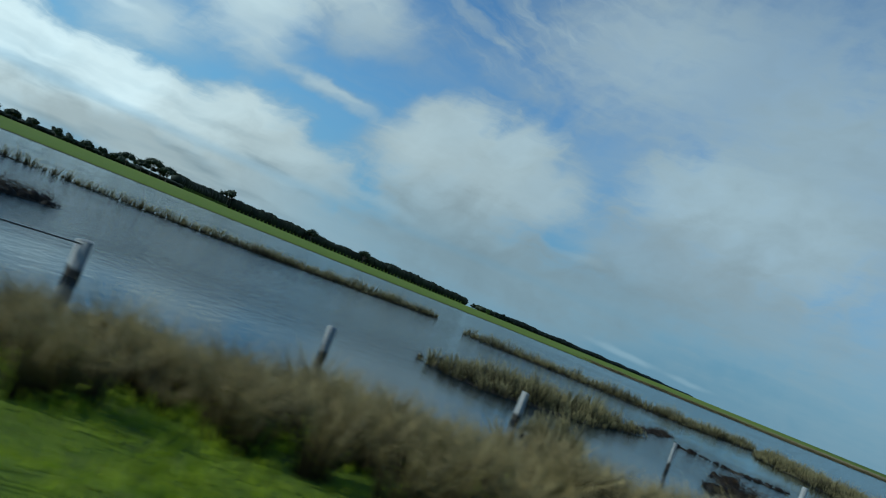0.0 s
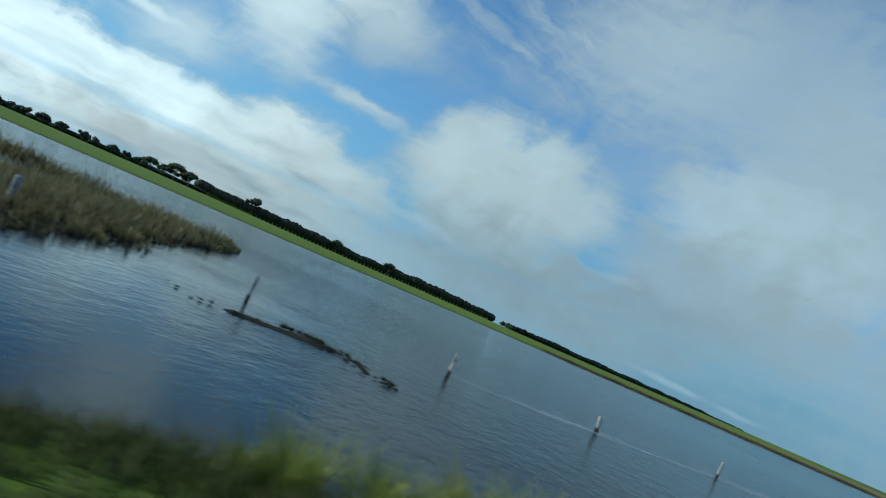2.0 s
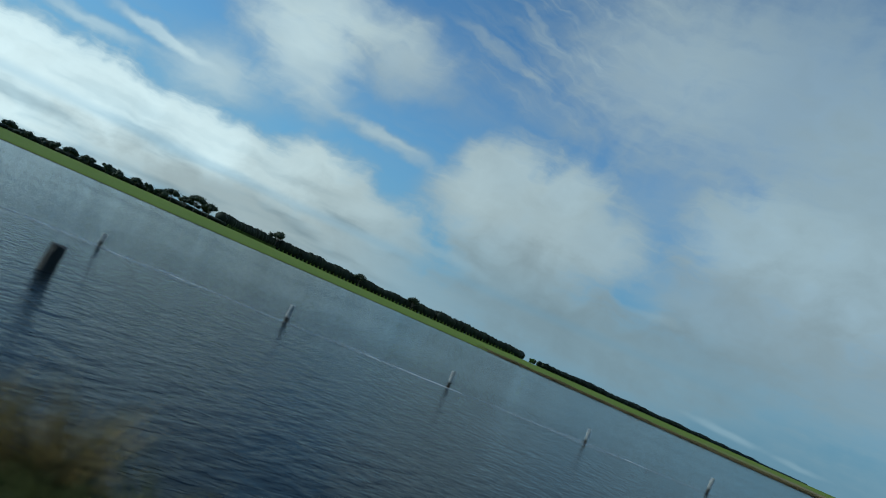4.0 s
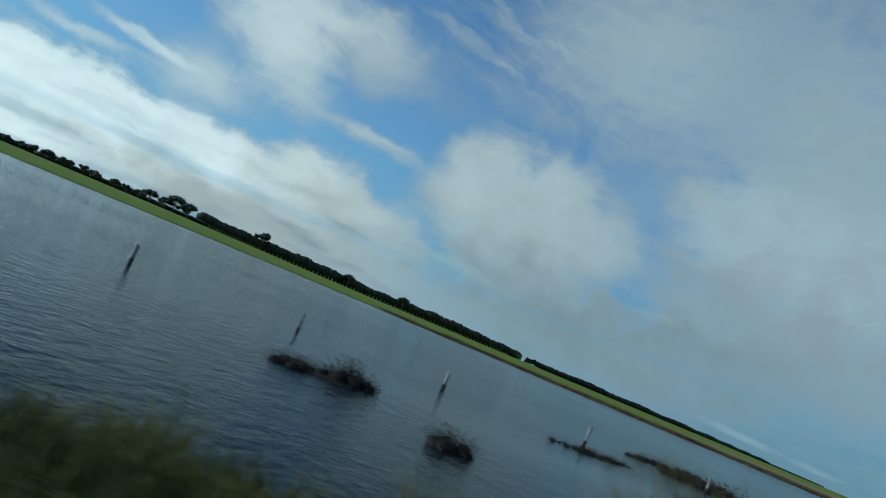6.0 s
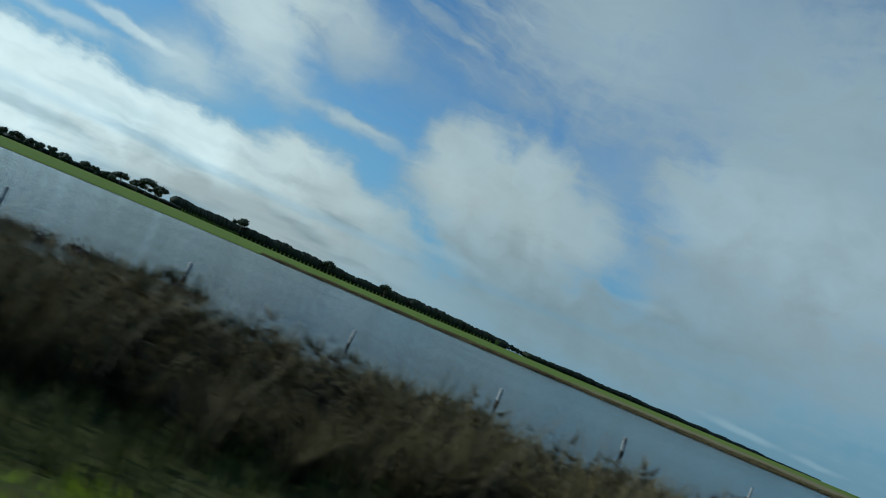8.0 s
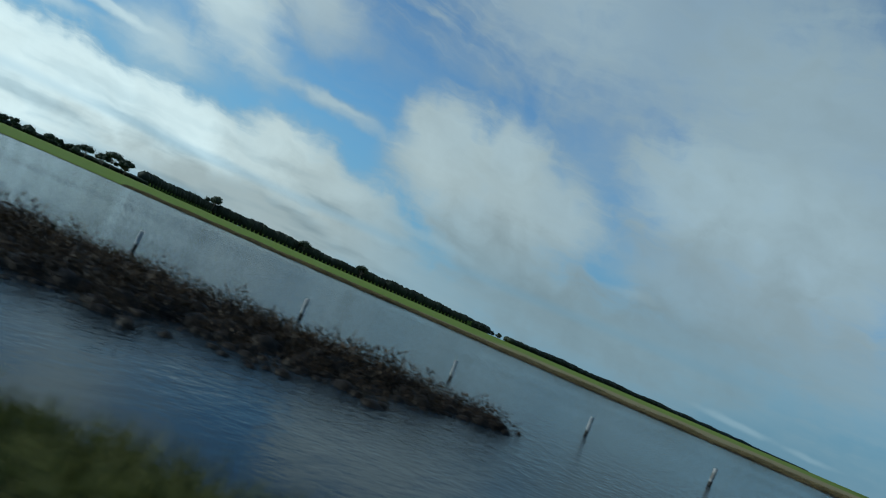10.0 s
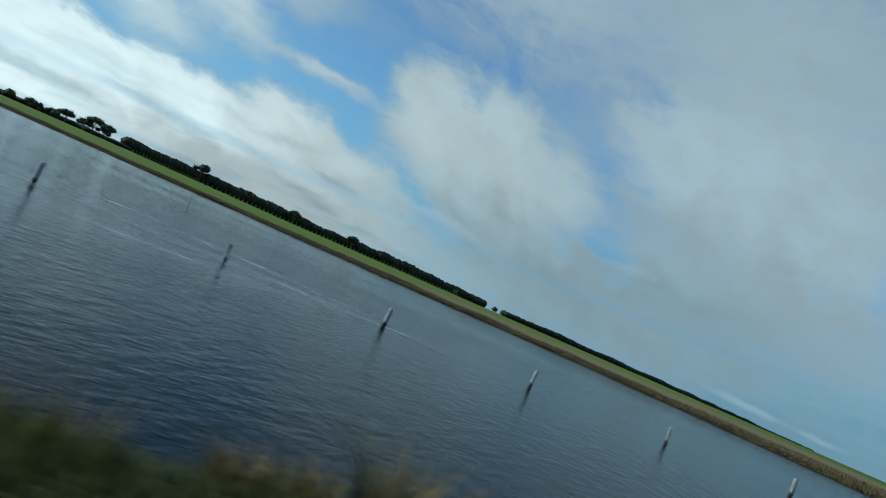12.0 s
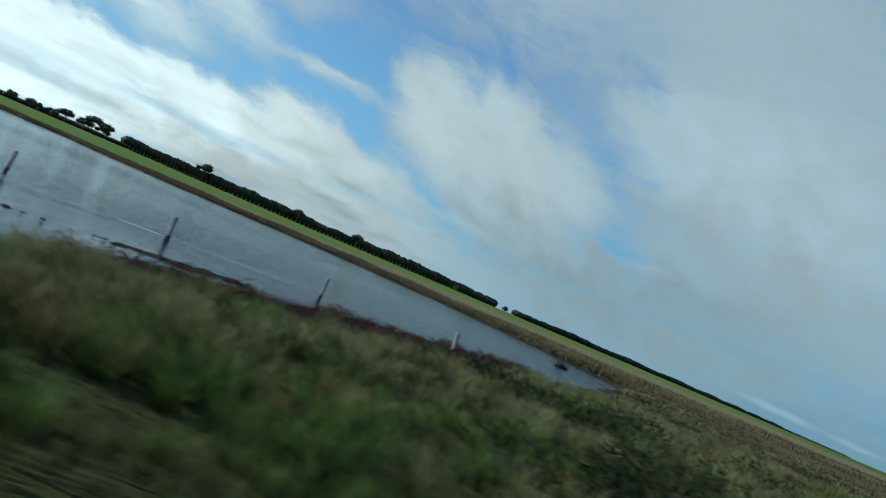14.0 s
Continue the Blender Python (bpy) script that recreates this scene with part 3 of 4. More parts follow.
dry = step(mx, 5, 80) * (1 - step(away, np.interp(mx, [0, 60, 110, 200], [4, 10, 40, 130]), np.interp(mx, [0, 60, 110, 200], [10, 26, 90, 260]))) * step(my, 30, 60)
dry = np.maximum(dry, step(mx, 158, 185) * step(my, 8, 20) * (1 - step(my, 260, 420)))
ground = mesh_object("ground", np.stack([mx.ravel(), my.ravel(), mz], 1), quads, GROUND, attrs={"dry": dry.ravel(), "root_shade_soil": (step(my, 1.5, 2.5) * (1 - step(my, 20, 40)) * np.where((mx < -95) | ((mx > -17) & (mx < 1)), 0.1, 1.0) + 0.75 * step(mx, 158, 176) * step(my, 18, 30) * (1 - step(my, 60, 110))).ravel().clip(0, 1)}, smooth=True)
tagged(ground, "green paddock and dry grass round a flooded marsh", "ground", kind="structure")

wx, wy = [-1400, 250], [2.5, 300]
water = mesh_object("water", [(wx[0], wy[0], 0), (wx[1], wy[0], 0), (wx[1], wy[1], 0), (wx[0], wy[1], 0)], [(0, 1, 2, 3)], WATER)
tagged(water, "wind-rippled shallow flood water over the marsh", "water", kind="structure")

bm = bmesh.new()
bmesh.ops.create_grid(bm, x_segments=2, y_segments=2, size=1)
for v in bm.verts:
    v.co = (v.co.x * 4600, -2.6 + v.co.y * 4.2, 0.80)
road = tagged(part("road", bm, ROAD), "grey two-lane asphalt country road", "road", kind="structure")
for y in (1.25, -2.4):
    bm = bmesh.new()
    bmesh.ops.create_grid(bm, x_segments=1, y_segments=1, size=1)
    for v in bm.verts:
        v.co = (v.co.x * 600, y + v.co.y * 0.06, 0.806)
    part("road_marking", bm, LINE, road, "worn white painted road line")


# ---------------------------------------------------------------- the cloud layer
CLOUD_BASE = 310.0
m = bpy.data.materials.new("cloud")
m.use_nodes = True
k = Nodes(m.node_tree)
x, y, z = k.split(where(k))
dist = k.math("SQRT", k.math("ADD", k.math("MULTIPLY", x, x), k.math("MULTIPLY", y, y)))
den, light, shade = clouds(k, k.math("MULTIPLY", k.math("ARCTAN2", x, y), 57.296), k.math("MULTIPLY", k.math("ARCTAN2", CLOUD_BASE, dist), 57.296))
den = k.math("MULTIPLY", den, k.ramp(dist, 3500, 4700, 1.0, 0.0))
glow = k.add("ShaderNodeEmission")
k.put(glow.inputs[0], shade)
k.put(glow.inputs[1], light)
clear = k.add("ShaderNodeBsdfTransparent")
both = k.add("ShaderNodeMixShader")
k.put(both.inputs[0], den)
k.put(both.inputs[1], clear.outputs[0])
k.put(both.inputs[2], glow.outputs[0])
k.put(k.add("ShaderNodeOutputMaterial").inputs[0], both.outputs[0])
CLOUD = m
bm = bmesh.new()
bmesh.ops.create_circle(bm, cap_ends=True, segments=64, radius=4750)
bmesh.ops.translate(bm, verts=bm.verts, vec=(0, 0, CLOUD_BASE))
tagged(part("cloud_layer", bm, CLOUD), "broken white and grey cloud over blue sky", "cloud", kind="structure")

# ---------------------------------------------------------------- fence
POSTS = [(-166.0, 0.6), (-160.4, 0.6), (-155.0, 0.66), (-150.3, 0.66), (-145.3, 0.70), (-140.1, 0.75), (-134.3, 0.79), (-128.3, 0.82),
         (-120.8, 0.87), (-114.4, 0.81), (-108.5, 0.70), (-102.0, 0.73), (-95.8, 0.57), (-89.5, 0.67), (-83.0, 0.64), (-76.8, 0.57),
         (-70.7, 0.45), (-64.5, 0.61), (-58.0, 0.65), (-51.5, 0.62), (-44.7, 0.70), (-14.4, 0.71), (-8.3, 0.75), (-2.5, 0.66),
         (2.8, 0.79), (8.1, 0.74), (13.2, 0.73), (19.3, 0.68), (25.3, 0.62), (31.3, 0.66), (36.9, 0.72), (43.0, 0.75),
         (49.3, 0.75), (55.2, 0.72), (61.2, 0.69), (108.8, 0.67), (114.6, 0.75), (120.5, 0.75), (126.5, 0.75), (132.5, 0.78),
         (138.4, 0.76), (144.8, 0.76), (149.9, 0.78), (155.0, 0.81), (159.8, 0.79)]
POSTS += [(-38.4 + 6.1 * i, 0.7) for i in range(4)] + [(67.1 + 5.9 * i, 0.72) for i in range(7)]
POSTS.sort()


def fence_y(x):
    return float(np.interp(x, [-170, -150.3, -134, -128, -121, -108, -90, -66, -45, -14, 26, 62, 109, 130, 160, 190],
                           [11.9, 13.2, 14.2, 14.6, 17.1, 18.6, 20.6, 23.3, 25.6, 24.1, 24.0, 24.0, 23.5, 22.9, 22.1, 21.8]))


def split_post(tall, wide, seed):
    """A riven timber post: an uneven section, slightly twisted, with a chipped top."""
    g = np.random.default_rng(seed)
    bm = bmesh.new()
    sides = 9
    radius = wide / 2 * g.uniform(0.8, 1.12, sides)
    rings = []
    for i, z in enumerate((-0.9, 0.0, tall * 0.35, tall * 0.7, tall - 0.03, tall)):
        shrink = 0.86 if i == 5 else 1.0 - 0.04 * i / 5
        ring = [bm.verts.new((math.cos(2 * math.pi * s / sides + 0.04 * i) * radius[s] * shrink * g.uniform(0.96, 1.04) + 0.01 * i * g.uniform(-0.4, 0.4),
                              math.sin(2 * math.pi * s / sides + 0.04 * i) * radius[s] * shrink * g.uniform(0.96, 1.04),
                              z + (g.uniform(-0.025, 0.012) if i == 5 else 0))) for s in range(sides)]
        rings.append(ring)
    for a, b2 in zip(rings, rings[1:]):
        for s in range(sides):
            bm.faces.new((a[s], a[(s + 1) % sides], b2[(s + 1) % sides], b2[s]))
    bm.faces.new(rings[-1])
    bm.faces.new(rings[0][::-1])
    bmesh.ops.recalc_face_normals(bm, faces=bm.faces)
    return bm


fence = tagged(new("fence"), "old grey timber post-and-wire fence standing in flood water", "fence")
for i, (x, tall) in enumerate(POSTS):
    wide = {-155.0: 0.30, -150.3: 0.21, -145.3: 0.19}.get(x, 0.145 + 0.025 * math.sin(i * 2.3))
    post = part("post", split_post(tall, wide, i), TIMBER, fence)
    post.matrix_local = pose(x, fence_y(x), 0, 3.0 * math.sin(i * 1.9), 3.0 * math.sin(i * 2.7 + 1), 40 * i)


def wire(points, radius):
    bm = bmesh.new()
    last = None
    for px, py, pz in points:
        ring = [bm.verts.new((px, py + radius * math.cos(a), pz + radius * math.sin(a))) for a in (0.5, 2.6, 4.7)]
        if last:
            for s in range(3):
                bm.faces.new((last[s], last[(s + 1) % 3], ring[(s + 1) % 3], ring[s]))
        last = ring
    return bm


for drop, lo, hi in ((0.07, -170, -154),):
    run = []
    for (xa, za), (xb, zb) in zip(POSTS, POSTS[1:]):
        if lo <= xa and xb <= hi:
            for s in (0.0, 0.25, 0.5, 0.75, 1.0):
                x = xa + (xb - xa) * s
                run.append((x, fence_y(x) - 0.10, max(0.015, za + (zb - za) * s - drop - 0.05 * 4 * s * (1 - s))))
    part("wire", wire(run, 0.018 if drop < 0.1 else 0.006), WIRE, fence, "slack galvanised fence wire")

stump = tagged(part("old_stump", split_post(0.53, 0.34, 77), ROTTEN), "thick dark weathered timber stump standing in the water", "stump")
stump.matrix_world = pose(-69.5, 13.9, 0, 2, 4, 20)

# pale scum caught along the fence line, and slicks with sky reflection painted pale
g = np.random.default_rng(5)


def drift(points, wide):
    """A soft pale ribbon on the water, scum and painted slick, thickest along its middle."""
    xs = np.arange(points[0][0], points[-1][0], 0.5)
    ys = np.interp(xs, [q[0] for q in points], [q[1] for q in points]) + 0.12 * np.sin(xs * 1.1) + 0.08 * np.sin(xs * 2.9)
    w = wide * (1 + 0.4 * np.sin(xs * 0.7) + 0.2 * np.sin(xs * 1.9))
    across = np.array([-1.0, -0.5, 0.0, 0.5, 1.0])
    v = np.stack([np.repeat(xs, 5), (ys[:, None] + w[:, None] * across).ravel(), np.full(len(xs) * 5, 0.006)], 1)
    q = (np.arange(len(xs) - 1)[:, None] * 5 + np.arange(4)).ravel()
    ends = np.clip(np.minimum(xs - xs[0], xs[-1] - xs) / 4.0, 0, 1)
    return tagged(mesh_object("scum_slick_line", v, np.stack([q, q + 5, q + 6, q + 1], 1), SCUM_SLICK, attrs={"film": (ends[:, None] * np.array([0, 0.5, 1, 0.45, 0])).ravel()}),
                  "pale line of scum and painted bright slick on the water", "foam", kind="stuff")


drift([(x, fence_y(x) - 0.1) for x in range(-103, -42, 4)], 0.8)
# on these calm slicks the pale colour stands in for reflected bright sky
drift([(84, 22.6), (91, 23.05), (97, 23.2), (104, 23.8), (112, 23.9), (120, 23.9)], 1.5)
drift([(90, 21.0), (94, 20.0), (97, 18.5), (101, 17.4), (103, 17.9), (107, 19.7), (110, 20.4), (114, 21.9)], 1.4)
drift([(98, 28), (105, 29.5), (112, 26.5), (118, 25.5)], 1.3)
drift([(141, 20.4), (146, 21.5), (151, 23.5), (157, 26.5)], 1.2)

# roadside guide post
guide = tagged(new("guide_post"), "white plastic roadside guide post leaning among grass", "guide post")
bm = bmesh.new()
bmesh.ops.create_cube(bm, size=1)
for v in bm.verts:
    v.co = (v.co.x * 0.025, v.co.y * 0.075, 0.475 + v.co.z * 1.0)
bmesh.ops.bevel(bm, geom=bm.edges[:], offset=0.01, segments=2, affect="EDGES")
part("post", bm, WHITE, guide)
guide.matrix_world = pose(10.86, 3.55, 0.30) @ pose(0, 0, 0, 0, 13, 0) @ pose(0, 0, 0, 0, 0, 75)


# ---------------------------------------------------------------- plants of the marsh
def scatter_islet(spine, per_m2, edge=0.0):
    s = np.array(spine)
    lo, hi = s.min(0), s.max(0)
    wide = s[:, 2].max() + 0.3
    area = (hi[0] - lo[0] + 2 * wide) * (hi[1] - lo[1] + 2 * wide)
    c = int(area * per_m2)
    x = rng.uniform(lo[0] - wide, hi[0] + wide, c)
    y = rng.uniform(lo[1] - wide, hi[1] + wide, c)
    q = inside(x, y, spine) + 0.15 * wobble(x, y, 2.2, 0.7) + 0.1 * wobble(x, y, 6.0, 0.1)
    keep = q > edge
    return x[keep], y[keep], q[keep]


def bushes(x, y, z, tall, per=170):
    """Small domed shrubs of many short sprays, uneven in height."""
    c = len(x)
    tall = np.broadcast_to(tall, c) * rng.uniform(0.45, 1.3, c)
    wide = np.clip(tall * rng.uniform(0.7, 1.25, c), 0.08, 0.75)
    d = rng.normal(size=(c, per, 3))
    d[..., 2] = np.abs(d[..., 2])
    d /= np.linalg.norm(d, axis=2)[..., None]
    d *= rng.uniform(0.5, 1.08, (c, per, 1))
    at = np.stack([x, y, z], 1)[:, None] + d * np.stack([wide, wide, tall], 1)[:, None]
    up = rng.normal(size=(c * per, 3)) * 0.6 + d.reshape(-1, 3) + np.array([0, 0, 0.5])
    up /= np.linalg.norm(up, axis=1)[:, None]
    side = np.cross(up, rng.normal(size=(c * per, 3)))
    side /= np.linalg.norm(side, axis=1)[:, None]
    s = (np.repeat(tall, per) * rng.uniform(0.05, 0.15, c * per))[:, None]
    o = at.reshape(-1, 3)
    v = np.stack([o - up * s * 0.6 - side * s * 0.22, o - up * s * 0.6 + side * s * 0.22, o + up * s], 1).reshape(-1, 3)
    # lower sprays get lower along values, so more of the painted root shade
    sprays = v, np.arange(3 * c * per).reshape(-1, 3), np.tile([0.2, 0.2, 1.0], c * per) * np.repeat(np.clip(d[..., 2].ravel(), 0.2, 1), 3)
    # the dense heart of each shrub: a ragged dome, dark to paint inner shade
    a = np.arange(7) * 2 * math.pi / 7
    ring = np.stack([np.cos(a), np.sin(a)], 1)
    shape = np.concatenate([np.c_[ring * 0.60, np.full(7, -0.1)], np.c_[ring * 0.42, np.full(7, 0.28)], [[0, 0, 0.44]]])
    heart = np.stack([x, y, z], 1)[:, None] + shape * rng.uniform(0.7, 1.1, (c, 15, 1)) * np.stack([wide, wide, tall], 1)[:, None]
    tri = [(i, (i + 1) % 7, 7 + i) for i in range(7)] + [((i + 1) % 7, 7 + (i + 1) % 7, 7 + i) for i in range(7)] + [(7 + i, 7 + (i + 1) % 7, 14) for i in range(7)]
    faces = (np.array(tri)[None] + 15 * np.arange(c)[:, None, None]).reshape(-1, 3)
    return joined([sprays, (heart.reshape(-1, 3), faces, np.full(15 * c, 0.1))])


LOOKS = {"reed": (REED, "tan and green reeds standing in shallow water", "reeds", 170),
         "brown": (SAMPHIRE, "low brown saltmarsh shrubs on a wet mud bank", "shrub", 75),
         "red": (SAMPHIRE_RED, "low dark red saltmarsh shrubs on the mud", "shrub", 110),
         "moss": (TUSSOCK_GREEN, "thin strip of mossy mud with short weed", "weed", 90)}
for name, spine, tall, kind in ISLETS:
    mat, label, category, per = LOOKS[kind]
    x, y, q = scatter_islet(spine, per, 0.02)
    if len(x) > 45000:
        x, y, q = x[:45000], y[:45000], q[:45000]
    c = len(x)
    ground_z = np.maximum(land(x, y), -0.02) - 0.02
    dome = np.clip(0.45 + 0.8 * q, 0.3, 1.0) * (0.75 + 0.5 * (0.5 + 0.5 * wobble(x, y, 1.5, 0.3)))
    h = tall * dome * rng.uniform(0.6, 1.15, c)
    if kind == "reed":
        cell = 0.75
        ix, iy = np.floor(x / cell), np.floor(y / cell)
        cx = (ix + 0.5 + 0.3 * np.sin(ix * 12.9 + iy * 78.2)) * cell
        cy = (iy + 0.5 + 0.3 * np.sin(ix * 39.3 + iy * 11.1)) * cell
        out = np.hypot(x - cx, y - cy)
        x, y = cx + (x - cx) * 0.8, cy + (y - cy) * 0.8
        h = h * (1.12 - 0.75 * np.clip(out / 0.55, 0, 1) ** 2) * (0.9 + 0.2 * np.sin(ix * 5.1 + iy * 3.7))
        spread = np.arctan2(y - cy, x - cx) + rng.normal(0, 0.5, c)
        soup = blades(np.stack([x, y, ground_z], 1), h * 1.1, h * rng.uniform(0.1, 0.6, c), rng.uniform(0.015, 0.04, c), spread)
    else:
        pick = rng.uniform(0, 1, c) < (0.075 if len(x) > 8000 else 0.16 if tall > 0.32 else 0.26)
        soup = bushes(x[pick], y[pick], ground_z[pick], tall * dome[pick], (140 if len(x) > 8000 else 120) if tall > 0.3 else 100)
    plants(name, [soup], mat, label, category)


def tussock_belt(name, spots, tall, mat, label, count=70, fine=1.0):
    """Clumps of arching grass at the spots."""
    spots = np.asarray(spots)
    c = len(spots)
    size = rng.uniform(0.6, 1.15, c) * (0.92 + 0.28 * wobble(spots[:, 0], spots[:, 1], 1.6, 0.4))
    b = np.repeat(spots, count, 0)
    s = np.repeat(size, count)
    ang = rng.uniform(0, 6.28, c * count)
    rad = rng.uniform(0, 0.16, c * count) * s
    base = np.stack([b[:, 0] + np.cos(ang) * rad, b[:, 1] + np.sin(ang) * rad, np.zeros(len(b))], 1)
    size *= np.interp(spots[:, 0], [-153, -150, -146, -140.5, -138.5, -134, -132, -126, -120, -110, 14, 16, 22, 26, 31, 32.5, 34, 38], [0.72, 0.85, 0.66, 0.66, 0.9, 1.0, 1.12, 1.18, 1.2, 1.2, 1.0, 1.1, 1.1, 1.0, 0.95, 0.75, 0.5, 1.0])
    s = np.repeat(size, count)
    base[:, 2] = np.repeat(land(spots[:, 0], spots[:, 1]), count) - 0.03
    h = tall * s * rng.uniform(0.55, 1.1, len(b))
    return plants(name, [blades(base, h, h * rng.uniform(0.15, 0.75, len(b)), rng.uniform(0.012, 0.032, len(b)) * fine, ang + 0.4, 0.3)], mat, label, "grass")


def spots_between(x0, x1, lo, hi, per_m2):
    """Random spots between two lines lo(x), hi(x)."""
    c = int((x1 - x0) * 14 * per_m2)
    x = rng.uniform(x0, x1, c)
    y = rng.uniform(0, 1, c)
    l, h = lo(x), hi(x)
    keep = rng.uniform(0, 14, c) < (h - l)
    x, y, l, h = x[keep], y[keep], l[keep], h[keep]
    return np.stack([x, l + (h - l) * y], 1)


tussock_belt("dry_tussock_grass", spots_between(-172, -114.3, lambda x: np.interp(x, [-172, -140, -134, -116], [4.3, 4.4, 5.0, 5.0]) + 0.3 * np.sin(x * 1.3), lambda x: near_shore(x) + np.interp(x, [-172, -136, -131, -114], [0.8, 0.8, 2.0, 2.0]), 5.5), 0.92, TUSSOCK,
             "tall dry straw-coloured tussock grass along the bank", 60)
tussock_belt("dry_tussock_grass", spots_between(-128, -113.2, lambda x: near_shore(x), lambda x: np.interp(x, [-128, -122, -116, -113.2], [11, 15, 13.5, 11]), 5), 0.85, TUSSOCK,
             "tall dry tussock grass running out into the marsh")
tussock_belt("green_tussock_grass", spots_between(-109.2, -97, lambda x: np.interp(x, [-110, -104, -100, -86], [4.2, 4.0, 3.3, 3.3]), lambda x: near_shore(x) + 0.2, 3.0), 0.58, LEAFY,
             "green and straw-tipped tussock grass at the water's edge")
tussock_belt("dry_tussock_grass", spots_between(-99, -85.3, lambda x: 3.4 + 0 * x, lambda x: near_shore(x) + 0.2, 4.0), 0.68, RUSSET,
             "russet-brown tussock grass at the water's edge")
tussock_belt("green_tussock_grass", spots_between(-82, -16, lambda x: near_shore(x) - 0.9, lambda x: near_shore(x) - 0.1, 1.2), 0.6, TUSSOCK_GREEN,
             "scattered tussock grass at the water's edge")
tussock_belt("green_tussock_grass", spots_between(37, 139, lambda x: near_shore(x) - 0.8, lambda x: near_shore(x) - 0.05, 1.6), 0.30, TUSSOCK_GREEN,
             "scattered tussock grass at the water's edge")
tussock_belt("dry_tussock_grass", spots_between(108, 141, lambda x: near_shore(x) - 1.2, lambda x: near_shore(x) - 0.1, 3.6), 0.52, RUSSET,
             "russet-brown tussock grass at the water's edge")
bank = spots_between(135, 200, lambda x: 2.9 + 0 * x, lambda x: np.minimum(near_shore(x) - 1.0, 24), 3.6)
green = (wobble(bank[:, 0], bank[:, 1], 0.7, 0.8) > 0.25) | (bank[:, 1] < 4.6)
tussock_belt("green_tussock_grass", bank[~green], 0.55, SOFT,
             "soft green and straw tussock grass covering the bank", 50, 0.7)
tussock_belt("green_tussock_grass", bank[green], 0.48, MEADOW,
             "lush green grass in patches over the bank", 50, 0.7)

tussock_belt("green_tussock_grass", spots_between(-16, 9, lambda x: 3.0 + 0 * x, lambda x: near_shore(x) - 0.6, 1.0), 0.30, HEATH,
             "small brownish tufts dotted over the lawn")
tussock_belt("green_tussock_grass", np.stack([rng.uniform(-18.5, -13.8, 60), rng.uniform(3.6, 5.4, 60)], 1), 1.0, TUSSOCK_GREEN,
             "tall dark tussock clump beside the road")
tussock_belt("green_tussock_grass", np.stack([rng.uniform(-67.7, -66.3, 22), rng.uniform(3.3, 4.3, 22)], 1), 0.66, RUSSET,
             "tall tussock clump at the water's edge")
tussock_belt("dry_tussock_grass", np.stack([rng.uniform(-78.6, -76.3, 30), rng.uniform(3.2, 4.2, 30)], 1), 0.5, RUSSET,
             "russet grass tufts at the road edge")
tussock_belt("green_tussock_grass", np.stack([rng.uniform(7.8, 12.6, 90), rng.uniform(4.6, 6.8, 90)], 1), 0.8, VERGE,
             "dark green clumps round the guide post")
tussock_belt("brown_heath_grass", spots_between(12.5, 36.5, lambda x: 4.8 + 0 * x, lambda x: near_shore(x) - 0.1, 5.5), 0.95, HEATH,
             "dense brown heath grass on the bank below the road", 36)
tussock_belt("brown_heath_grass", spots_between(-3.5, 7.5, lambda x: np.interp(x, [-3.5, 0, 7.5], [15, 9.5, 6.5]), lambda x: near_shore(x) + 0.2, 5.0), 0.42, HEATH,
             "low brown heath grass at the end of the lawn", 40)
tussock_belt("brown_heath_grass", spots_between(-3, 9, lambda x: 3.7 + 0 * x, lambda x: np.minimum(near_shore(x) - 0.2, 9.5), 4.0), 0.40, HEATH,
             "low brown heath grass beside the road", 36)
c = 900
x = rng.uniform(12.5, 30.5, c)
y = 5.6 + rng.uniform(0, 1, c) * (near_shore(x) - 5.6)
keep = wobble(x, y, 1.3, 0.9) > -0.25
x, y = x[keep], y[keep]
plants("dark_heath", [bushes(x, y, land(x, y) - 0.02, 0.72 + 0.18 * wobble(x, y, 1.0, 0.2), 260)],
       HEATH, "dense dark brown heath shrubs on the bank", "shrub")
dryland = np.stack([rng.uniform(157, 200, 5200), rng.uniform(9, 46, 5200)], 1)
dryland = dryland[(land(dryland[:, 0], dryland[:, 1]) > 0.14) & (wobble(dryland[:, 0], dryland[:, 1], 0.35, 0.6) > -0.55)]
tussock_belt("brown_heath_grass", dryland[::2], 0.36, SOFT,
             "straw-coloured grass over the dry flat beside the marsh", 26)
tussock_belt("brown_heath_grass", dryland[1::2], 0.40, HEATH,
             "low brown heath over the dry flat beside the marsh", 26)
shrubs = np.array([(157.6, 14.9), (158.5, 14.1), (159.3, 14.0), (160.0, 13.0), (160.7, 12.6), (162.3, 14.0), (163.3, 15.7), (158.0, 6.6), (159.0, 7.4), (159.8, 8.3), (161.1, 9.0), (166.0, 14.0), (171.5, 16.5), (175.5, 19.0), (178.0, 26.0)])
at = np.repeat(shrubs, 12, 0) + rng.normal(0, 0.38, (len(shrubs) * 12, 2))
plants("dark_shrubs", [bushes(at[:, 0], at[:, 1], land(at[:, 0], at[:, 1]) - 0.02, 0.66, 160)],
       VERGE, "dark olive shrubs dotted over the brown flat", "shrub")
heather = spots_between(140, 178, lambda x: 2.9 + 0 * x, lambda x: np.minimum(near_shore(x) - 1.0, 24), 2.2)
heather = heather[wobble(heather[:, 0], heather[:, 1], 0.8, 0.4) > 0.1]
tussock_belt("brown_heath_grass", heather, 0.5, RUSSET, "russet patches of dead grass among the green", 50)
c = 420
x = rng.uniform(-106.5, -96.5, c)
